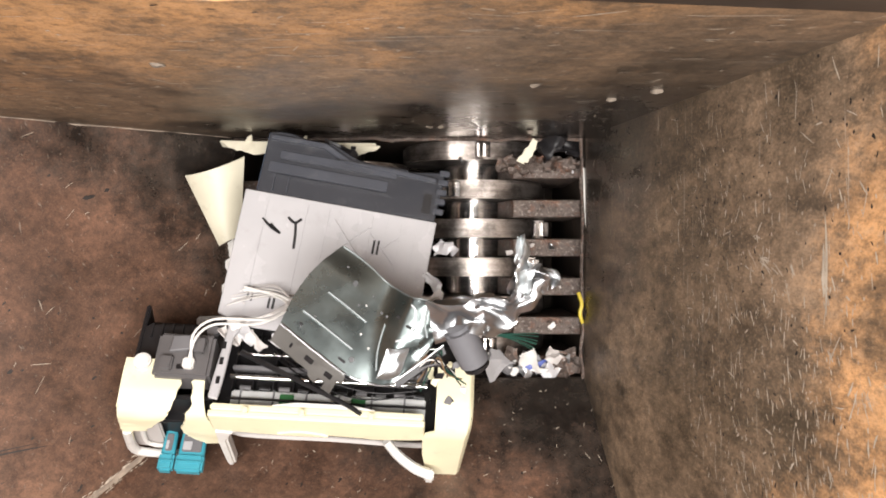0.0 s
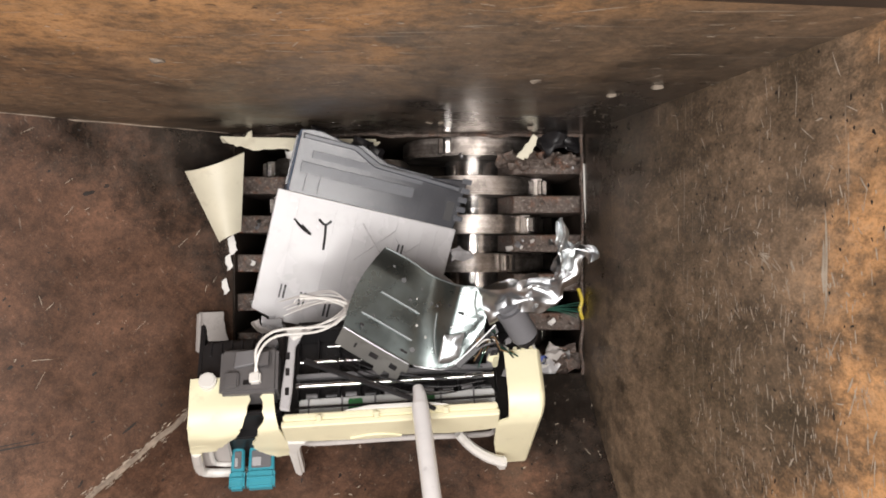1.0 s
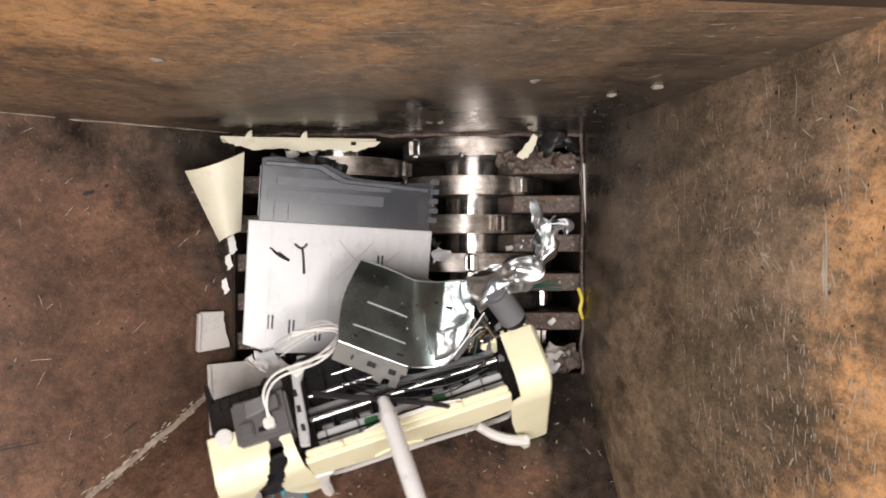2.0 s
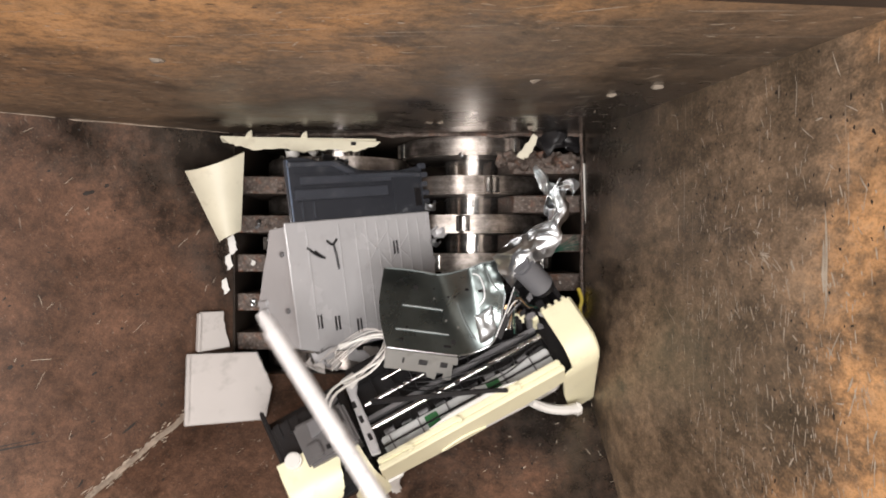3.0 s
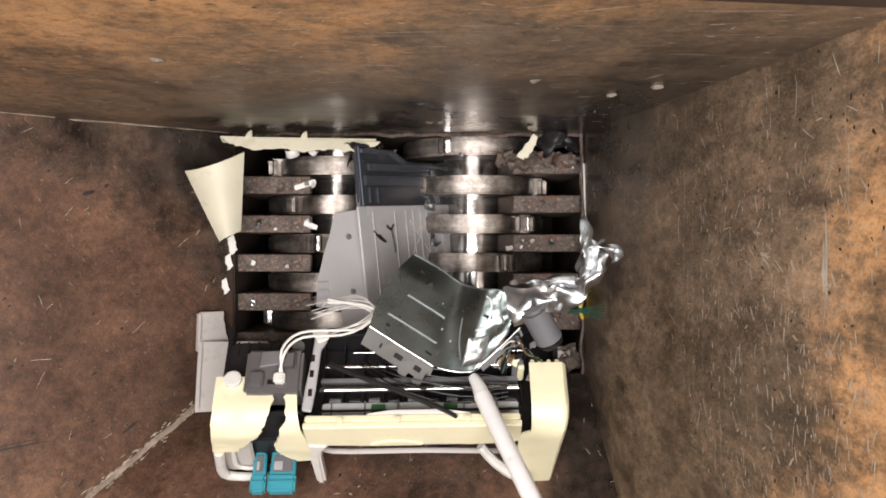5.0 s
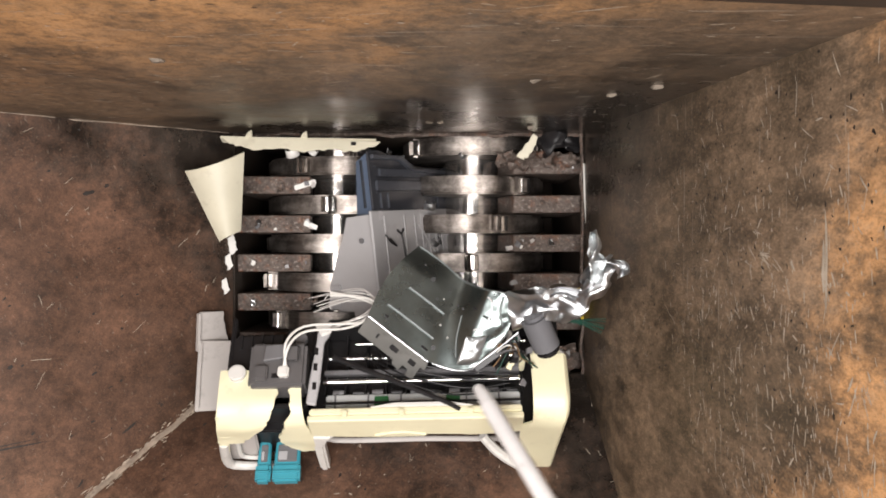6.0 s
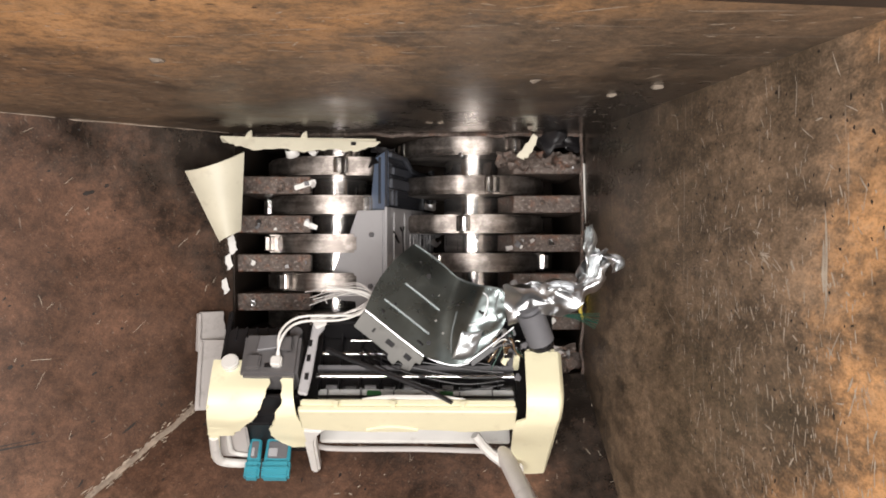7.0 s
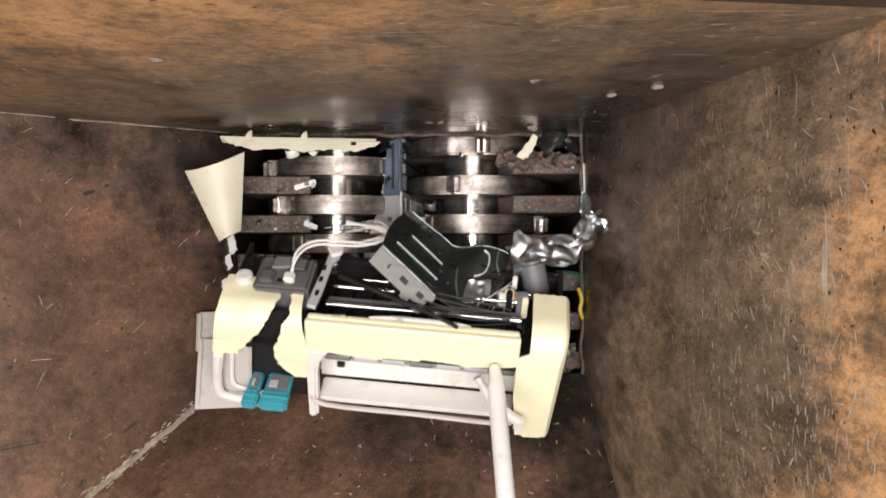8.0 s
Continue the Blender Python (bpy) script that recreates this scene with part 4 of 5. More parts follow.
def bracket():
    """A plate that falls away behind its folded edge, runs through a trough into a buckled wing, and ends in a torn, twisted strip."""
    p = thing("metal_bracket", "crumpled galvanised sheet-metal bracket with a torn foil tail", "metal bracket")
    low = [(0, 0, 0), (0.036, 0, 0), (0.072, 0, 0), (0.106, 0.001, 0), (0.141, 0.014, 0), (0.160, 0.038, 0), (0.166, 0.098, 0)]
    high = [(-0.006, 0.115, 0), (0.022, 0.117, 0), (0.050, 0.117, 0), (0.076, 0.116, 0), (0.104, 0.126, 0), (0.126, 0.138, 0), (0.148, 0.146, 0)]

    def body(u, v):
        q = along(low, u).lerp(along(high, u), v)
        bow = math.sin(math.pi * v)
        q.x += (-0.010 if u < 0.02 else -0.010 * (1 - u)) * bow * (1 - ease(u, 0.0, 0.5))
        fall = 0.44 - 0.36 * ease(u, 0.48, 0.72)
        rise = 0.006 * ease(u, 0.70, 1.0) - 0.005 * math.exp(-((u - 0.60) / 0.10) ** 2)
        q.z = -fall * q.y + rise + 0.0012 * noise.noise(Vector((q.x * 22, q.y * 22, 3)))
        q.z -= 0.010 * ease(v, 0.74, 1.0) * (1 - ease(u, 0.1, 0.55))
        buckle = ease(u, 0.62, 0.86)
        q.z += buckle * (0.0038 * noise.noise(Vector((q.x * 46, q.y * 46, 8))) + 0.0014 * noise.noise(Vector((q.x * 110, q.y * 90, 2))))
        return q

    def on(u, v, up=0.0):
        return body(u, v) + Vector((0, 0, up))
    pl = part("plate", sheet(56, 30, body), M_GALV, p)
    # two pressed ribs, punched holes and slots
    for v, u0, u1 in ((0.24, 0.10, 0.46), (0.54, 0.16, 0.46)):
        part("pressed_rib", tube([on(u0 + (u1 - u0) * k / 4, v + 0.01 * k / 4, 0.0006) for k in range(5)], 0.0019, 10), M_RIB, pl)
    rnd = random.Random(5)
    for k in range(13):
        u, v = rnd.uniform(0.05, 0.62), rnd.uniform(0.10, 0.88)
        q = on(u, v)
        part("punched_hole", cyl(q + Vector((0, 0, -0.0006)), q + Vector((0, 0.0004, 0.0013)), rnd.choice((0.0014, 0.0018, 0.0026, 0.0036)), 12), M_BLACK if k % 5 else M_TAB, pl)
    for u, v, w in ((0.43, 0.10, 0.011), (0.12, 0.12, 0.006), (0.66, 0.75, 0.008), (0.78, 0.66, 0.013)):
        slot = box(-w / 2, w / 2, -0.0018, 0.0018, -0.0004, 0.0015, 0.0006)
        part("punched_slot", slot, M_BLACK, pl, at=Matrix.Translation(on(u, v)) @ pose(0, 0, 0, -23, 0, 12 if u > 0.6 else 0))
    # bright fold, and the notched tab that hangs from it
    part("folded_edge", tube([on(0.01, 0, 0.0004), on(0.25, 0, 0.001), on(0.49, 0, 0.0004)], 0.0020, 8), M_FOIL, p, "bright folded edge")
    tab = prism([(0.0, 0.0), (0.106, 0.0), (0.108, -0.012), (0.101, -0.013), (0.103, -0.036), (0.090, -0.037), (0.089, -0.027), (0.080, -0.027), (0.079, -0.038), (0.066, -0.035), (0.064, -0.029), (0.002, -0.029)], -0.001, 0.001, "z", 0.0005)
    hang = Matrix.Translation((0, -0.0015, -0.0006)) @ Matrix.Rotation(radians(20), 4, "X")
    tab.transform(hang)
    tb = part("tab", tab, M_TAB, p, "notched metal tab")
    for x, w in ((0.050, 0.013), (0.082, 0.011), (0.026, 0.003)):
        hole = box(x, x + w, -0.018, -0.010, 0.0006, 0.0018, 0.0004)
        hole.transform(hang)
        part("tab_hole", hole, M_BLACK, tb)
    # rims, the stepped crease and the pressed pocket of the wing
    part("plate_rim", tube([on(0.02 + 0.94 * k / 12, 1.0, 0.0003) for k in range(13)], 0.0013, 6), M_RIB, pl)
    part("wing_rim", tube([on(0.52 + 0.47 * k / 10, 0.0, 0.0006) for k in range(11)], 0.0015, 7), M_FOIL, pl, "bright torn rim")
    # first crease: its reflected light is painted on as near-white colour
    part("crease", tube([on(0.72, 0.92, 0.0014), on(0.775, 0.86, 0.0022), on(0.80, 0.70, 0.0024), on(0.78, 0.56, 0.0022), on(0.70, 0.50, 0.0010)], 0.0013, 7), M_PALE_GLINT, pl, "crease with its glint painted near-white")
    part("crease", tube([on(0.58, 0.62, 0.0006), on(0.60, 0.36, 0.0010), on(0.64, 0.14, 0.0008)], 0.0013, 6), M_RIB, pl)
    part("crease", tube([on(0.86, 0.95, 0.0014), on(0.875, 0.72, 0.0018), on(0.93, 0.40, 0.0012)], 0.0014, 6), M_RIB, pl)

    def pocket(u, v):
        q = on(0.66 + 0.17 * u, 0.08 + 0.34 * v)
        rim = max(abs(2 * u - 1), abs(2 * v - 1))
        q.z += 0.0018 + 0.0045 * rim ** 5 + 0.0018 * noise.noise(Vector((u * 3, v * 3, 5)))
        return q
    # paler metal than the plate paints in the lamp's reflection here
    part("pocket", sheet(20, 20, pocket, 0.0008), M_WING, pl, "pressed pocket, its shine put in as paler metal")
    # the torn strip: out of the wing's far edge, round an elbow and up to a hooked end
    line = [(0.146, 0.124, 0.026), (0.168, 0.150, 0.030), (0.190, 0.172, 0.034), (0.207, 0.186, 0.038), (0.213, 0.212, 0.046), (0.206, 0.240, 0.054), (0.207, 0.262, 0.058)]

    def strip_of(points, wide, salt, rough):
        def shape(u, v):
            c = along(points, u)
            d = (along(points, min(1.0, u + 0.03)) - along(points, max(0.0, u - 0.03))).normalized()
            side = Vector((-d.y, d.x, 0.0))
            turn = 0.55 * math.sin(7.0 * u + salt)
            across = side * math.cos(turn) + Vector((0, 0, math.sin(turn)))
            w = wide(u) * (1 + 0.18 * math.sin(17 * u + salt))
            q = c + across * (w * (v - 0.5))
            q.z += 0.0050 * math.sin(6 * v + 7 * u + salt)
            return q + wob(*q, rough, 40, salt) + wob(*q, rough * 0.3, 95, salt + 3)
        return shape
    part("torn_tail", sheet(60, 18, strip_of(line, lambda u: 0.054 - 0.024 * u - 0.010 * math.exp(-((u - 0.62) / 0.1) ** 2), 1.0, 0.0075), 0.0008), M_FOIL, p, "crumpled silvery torn strip")
    part("torn_tail", sheet(44, 10, strip_of([(0.140, 0.142, 0.022), (0.160, 0.166, 0.030), (0.186, 0.190, 0.040), (0.205, 0.204, 0.046), (0.205, 0.226, 0.052)], lambda u: 0.018 - 0.005 * u, 4.0, 0.004), 0.0008), M_FOIL, p, "crumpled silvery torn strip")
    part("torn_end", sheet(26, 12, strip_of([(0.209, 0.226, 0.058), (0.196, 0.246, 0.062), (0.182, 0.256, 0.062), (0.168, 0.276, 0.060)], lambda u: 0.020 - 0.006 * u, 7.0, 0.0065), 0.0008), M_WING, p, "crumpled silvery torn end")
    part("torn_end", sheet(16, 12, strip_of([(0.202, 0.250, 0.060), (0.216, 0.264, 0.062), (0.232, 0.258, 0.060)], lambda u: 0.016, 2.4, 0.005), 0.0008), M_FOIL, p, "crumpled silvery torn end")
    # dull can, ribbon cable, wires and torn bits under the wing
    can = cyl((0.222, 0.116, 0.002), (0.174, 0.142, 0.024), 0.0190, 28, 0.005)
    cn = part("capacitor", can, M_RUBBER, p, "dull grey cylindrical can")
    part("can_cap", cyl((0.2262, 0.1137, 0.0001), (0.2195, 0.1174, 0.0032), 0.0165, 24, 0.002), M_BLACK, cn)
    part("can_seam", tube([(0.214, 0.124, 0.0245), (0.186, 0.139, 0.038)], 0.0012, 6), M_MID, cn)
    part("ribbon_band", prism([(0.158, 0.034), (0.166, 0.031), (0.186, 0.104), (0.176, 0.110)], 0.002, 0.0045, "z", 0.0008), M_BLACK, p, "flat black ribbon cable")
    part("band_edge", tube([(0.157, 0.034, 0.0048), (0.168, 0.075, 0.0056), (0.176, 0.110, 0.0048)], 0.0010, 6), M_PALE_GLINT, p, "pale cable edge")
    for k in range(7):
        rnd = random.Random(60 + k)
        j = [rnd.uniform(-0.008, 0.008) for _ in range(6)]
        part("loose_wire", tube([(0.160 + 0.005 * k, 0.050 + j[0], -0.010), (0.178 + j[1], 0.078 + 0.004 * k, 0.010 + j[2]), (0.194 + j[3], 0.092 + j[4], 0.004), (0.205 + 0.004 * k, 0.080 + j[5], -0.012)], 0.0011, 5), [M_BLACK, M_MID, M_WIRE, M_BLACK, M_BRASS, M_BLACK, M_STRAND][k], p)
    for k in range(10):
        rnd = random.Random(120 + k)
        x, y = rnd.uniform(0.172, 0.226), rnd.uniform(0.052, 0.102)
        bit = prism(torn([(0, 0, 1), (rnd.uniform(0.006, 0.014), 0.002, 1), (rnd.uniform(0.005, 0.012), rnd.uniform(0.006, 0.012), 0), (0.001, 0.008, 0)], 0.001, 120 + k), 0, rnd.uniform(0.001, 0.005), "z", 0.0005)
        part("torn_bit", bit, [M_CREAM, M_BRASS, M_BLACK, M_BLACK, M_WHITE, M_MID, M_BLACK, M_IVORY, M_BLACK, M_MID][k], p, at=pose(x, y, rnd.uniform(-0.012, 0.004), rnd.uniform(-35, 35), rnd.uniform(-35, 35), rnd.uniform(0, 360)))
    for k in range(8):
        rnd = random.Random(90 + k)
        a = 0.35 + rnd.uniform(-0.45, 0.5)
        part("green_strand", tube([(0.212, 0.160, 0.024), (0.228 + 0.006 * math.cos(a), 0.172 + 0.010 * math.sin(a), 0.026), (0.236 + 0.026 * math.cos(a), 0.178 + 0.028 * math.sin(a), 0.022)], 0.0006, 5), M_STRAND, p)
    return p


bracket_ob = bracket()
bracket_ob.scale = (0.96, 0.96, 0.96)


# ---- pushing rod ----
def rod():
    p = thing("push_rod", "long scuffed white-painted rod pushing scrap into the cutters", "rod")
    part("stick", cyl((0, 0, 0.03), (0, 0, 1.1), 0.0110, 24), M_ROD, p)
    part("tip", tube([(0, 0, -0.004), (0.001, 0, 0.012), (0, 0, 0.034)], (0.0068, 0.0108), 18), M_ROD, p, "worn rounded tip")
    return p


rod_ob = rod()


# ---- loose pieces round the mouth ----
def flap():
    p = thing("plastic_flap", "flat grey plastic panel lying on the sloping plate", "plastic panel")
    part("sheet", prism(torn([(0, 0, 0), (0.105, 0.004, 1), (0.128, -0.05, 0), (0.118, -0.100, 0), (0.0, -0.108, 0)], 0.0015, 21), 0.0, 0.0035, "z", 0.001), M_FLAP, p)
    part("edge_rib", box(0.002, 0.006, -0.104, -0.004, 0.0035, 0.008, 0.001), M_FLAP, p)
    return p


flap_ob = flap()


def small_flap():
    p = thing("plastic_scrap", "small light grey plastic corner on the sloping plate", "plastic scrap")
    part("sheet", prism(torn([(0, 0, 0), (0.040, 0.001, 0), (0.040, -0.012, 1), (0.052, -0.055, 0), (0.0, -0.062, 0)], 0.001, 22), 0, 0.004, "z", 0.001), M_FLAP, p)
    part("edge_rib", box(-0.003, 0.001, -0.06, -0.002, -0.001, 0.009, 0.001), M_FLAP, p)
    p.matrix_basis = pose(-0.374, -0.0965, 0.046, 0, 38, -2)


small_flap()


def corner_piece():
    """Curved cream housing corner that leans on the sloping plate."""
    def shape(u, v):
        w0 = 0.086 - 0.058 * v
        x = -0.386 + 0.046 * v + w0 * u
        y = 0.118 - 0.106 * v + 0.028 * u * u * (1 - v) + 0.016 * u * v
        z = 0.052 + 0.045 * math.sin(math.pi * (0.15 + 0.6 * u)) * (1 - 0.45 * v) - 0.015 * v - 0.012 * u
        return Vector((x, y, z))
    p = part("casing_corner", sheet(16, 14, shape, 0.0028), M_IVORY)
    tagged(p, "curved cream plastic casing corner on the sloping plate", "casing piece")


corner_piece()


def strip():
    p = thing("casing_strip", "long snapped cream plastic strip along the mouth's edge", "casing piece")
    out = torn([(0, 0.002, 0), (0.245, -0.003, 0), (0.240, -0.009, 1), (0.205, -0.021, 1), (0.165, -0.017, 1), (0.130, -0.023, 1), (0.100, -0.017, 1), (0.052, -0.021, 1), (0.014, -0.010, 0)], 0.0022, 30)
    part("band", prism(out, 0, 0.004, "z", 0.001), M_IVORY, p)
    for x in (0.038, 0.122):
        part("hook", prism([(x, -0.001), (x + 0.012, -0.001), (x + 0.010, 0.012), (x + 0.004, 0.008)], 0.0, 0.006, "z", 0.001), M_IVORY, p)
    part("flange", box(0.0, 0.238, -0.0015, 0.0015, -0.016, 0.003, 0.0008), M_IVORY, p)
    part("notch", box(0.200, 0.208, -0.011, -0.005, 0.0041, 0.005, 0.0003), M_BLACK, p)
    p.matrix_basis = pose(-0.3400, 0.1700, 0.050, -18, 0, -1.0)
    return p


strip()


def clump():
    p = thing("scrap_clump", "torn black and cream plastic scrap caught in the corner", "plastic scrap")

    def leaf(u, v):
        q = Vector((0.150 + 0.068 * u, 0.150 + 0.030 * v + 0.012 * u, -0.006 + 0.02 * math.sin(4 * u)))
        return q + wob(*q, 0.018, 50, 4.0)
    part("black_piece", sheet(20, 12, leaf, 0.002), M_BLACK, p, "torn black plastic")
    part("cream_piece", prism(torn([(0.115, 0.146, 1), (0.142, 0.182, 0), (0.150, 0.176, 1), (0.140, 0.152, 1), (0.128, 0.140, 0)], 0.002, 33), 0.004, 0.008, "z", 0.0008), M_IVORY, p, "cream plastic shard")
    part("mash", sheet(16, 8, lambda u, v: Vector((0.085 + 0.13 * u, 0.128 + 0.028 * v, -0.022)) + wob(u * 0.13, v * 0.03, 0, 0.012, 90, 6), 0.003), M_COMB, p, "mashed grey scrap")
    return p


clump()


def scraps():
    """Shreds lying on the stripper plates and in the corner of the mouth."""
    rnd = random.Random(11)
    mats = [M_FLAP, M_COMB, M_LIGHT, M_FOIL, M_MID, M_COMB, M_WHITE, M_COMB]

    def shred(x, y, z, size, mat, label, flat=0.3):
        def shape(u, v):
            q = Vector((size * (u - 0.5), size * 0.7 * (v - 0.5), 0))
            return q + wob(q.x + x, q.y + y, z, size * flat, 1.6 / size, x * 7)
        o = part("shred", sheet(6, 5, shape, 0.0014), mat)
        o.matrix_basis = pose(x, y, z, rnd.uniform(-20, 20), rnd.uniform(-20, 20), rnd.uniform(0, 360))
        tagged(o, label, "shred", "shreds on the stripper plates")
    for k in range(26):
        x, y = rnd.uniform(0.07, 0.215), rnd.uniform(-0.190, -0.160)
        shred(x, y, -0.016 + rnd.uniform(0, 0.01), rnd.uniform(0.009, 0.030), mats[k % 8] if k % 9 else M_VIOLET, "small torn plastic and foil shred on a stripper plate")
    shred(0.085, -0.170, 0.0, 0.050, M_LIGHT, "crumpled grey film on a stripper plate", 0.5)
    shred(0.140, -0.172, 0.0, 0.036, M_WHITE, "crumpled white film on a stripper plate", 0.5)
    for k in range(20):
        i = rnd.randrange(5)
        shred(rnd.uniform(0.098, 0.215), 0.1355 - PITCH * i + rnd.uniform(-0.009, 0.009), -0.024, rnd.uniform(0.004, 0.012), mats[(k * 3) % 8], "tiny torn shred on a stripper plate")
    for k in range(18):
        i = rnd.randrange(4)
        shred(rnd.uniform(-0.32, -0.20), 0.1035 - PITCH * i + rnd.uniform(-0.009, 0.009), -0.024, rnd.uniform(0.004, 0.010), mats[(k * 3 + 1) % 8], "tiny torn shred on a stripper plate")
    for x, y, s, a in ((-0.222, 0.1035, 0.036, 18), (-0.213, 0.038, 0.022, -20)):
        o = part("white_chip", box(-s / 2, s / 2, -0.004, 0.004, 0, 0.003, 0.0008), M_WHITE)
        o.matrix_basis = pose(x, y, -0.0275, 0, 0, a)
        tagged(o, "white plastic chip on a stripper plate", "chip")
    for x, y, z, s in ((-0.336, -0.012, 0.004, 0.026), (-0.340, -0.034, 0.006, 0.020), (-0.345, -0.072, 0.008, 0.020)):
        o = part("white_fragment", prism(torn([(0, 0, 1), (s * 0.5, s * 0.3, 1), (s * 0.4, s * 1.3, 0), (0, s * 1.1, 1)], 0.0015, int(s * 1e4)), 0, 0.006, "z", 0.0015), M_WHITE)
        o.matrix_basis = pose(x, y, z, 0, 20, 10)
        tagged(o, "broken white plastic fragment at the mouth's edge", "fragment")
    y = part("yellow_wire", tube([(0.214, -0.062, 0.0), (0.219, -0.080, 0.004), (0.216, -0.095, 0.004), (0.221, -0.110, 0.0)], 0.003, 7), M_YELLOW)
    tagged(y, "short bent yellow wire at the mouth's edge", "wire")
    w = part("steel_sliver", tube([(0.222, 0.135, 0.004), (0.2235, 0.08, 0.006), (0.227, 0.03, 0.01), (0.230, 0.012, 0.010)], (0.0012, 0.0024), 6), M_WHITE)
    tagged(w, "thin pale sliver along the mouth's edge", "sliver")
    for x, y, z, s, mat in ((-0.022, 0.070, -0.004, 0.024, M_FOIL), (-0.012, 0.012, -0.02, 0.018, M_FOIL), (-0.240, 0.154, 0.004, 0.026, M_WHITE), (-0.205, 0.156, 0.003, 0.018, M_WHITE), (0.030, 0.150, -0.006, 0.016, M_FOIL)):
        curl = sheet(12, 5, lambda u, v: Vector((s * 0.5 * math.cos(4.2 * u) * (0.6 + 0.4 * u), s * 0.35 * math.sin(4.2 * u), s * 0.5 * (v - 0.5))) + wob(u * s + x, v * s, y, s * 0.15, 1.2 / s, x * 9), 0.0008)
        o = part("curled_scrap", curl, mat)
        o.matrix_basis = pose(x, y, z, 55, 20, 140 * s * 50)
        tagged(o, "bright curled metal or plastic shaving on the cutters", "shaving", "curled shavings")
    # lumps of dried dirt stuck to the plates
    for x, z, s in ((-0.275, 0.565, 0.006), (0.2410, 0.415, 0.006), (0.2, 0.36, 0.005), (0.10, 0.458, 0.005), (-0.02, 0.13, 0.004), (-0.004, 0.13, 0.004), (0.13, 0.08, 0.005)):
        own = bmesh.new()
        bmesh.ops.create_icosphere(own, subdivisions=2, radius=s)
        for v in own.verts:
            v.co = Vector((v.co.x * 1.3, v.co.y * 0.5, v.co.z)) + wob(v.co.x + x, v.co.y, v.co.z, s * 0.6, 0.8 / s, x)
        o = part("dirt_lump", own, M_DIRT)
        o.matrix_basis = pose(x, YB - 0.001, z)
        tagged(o, "lump of dried dirt stuck to the plate", "dirt")


scraps()


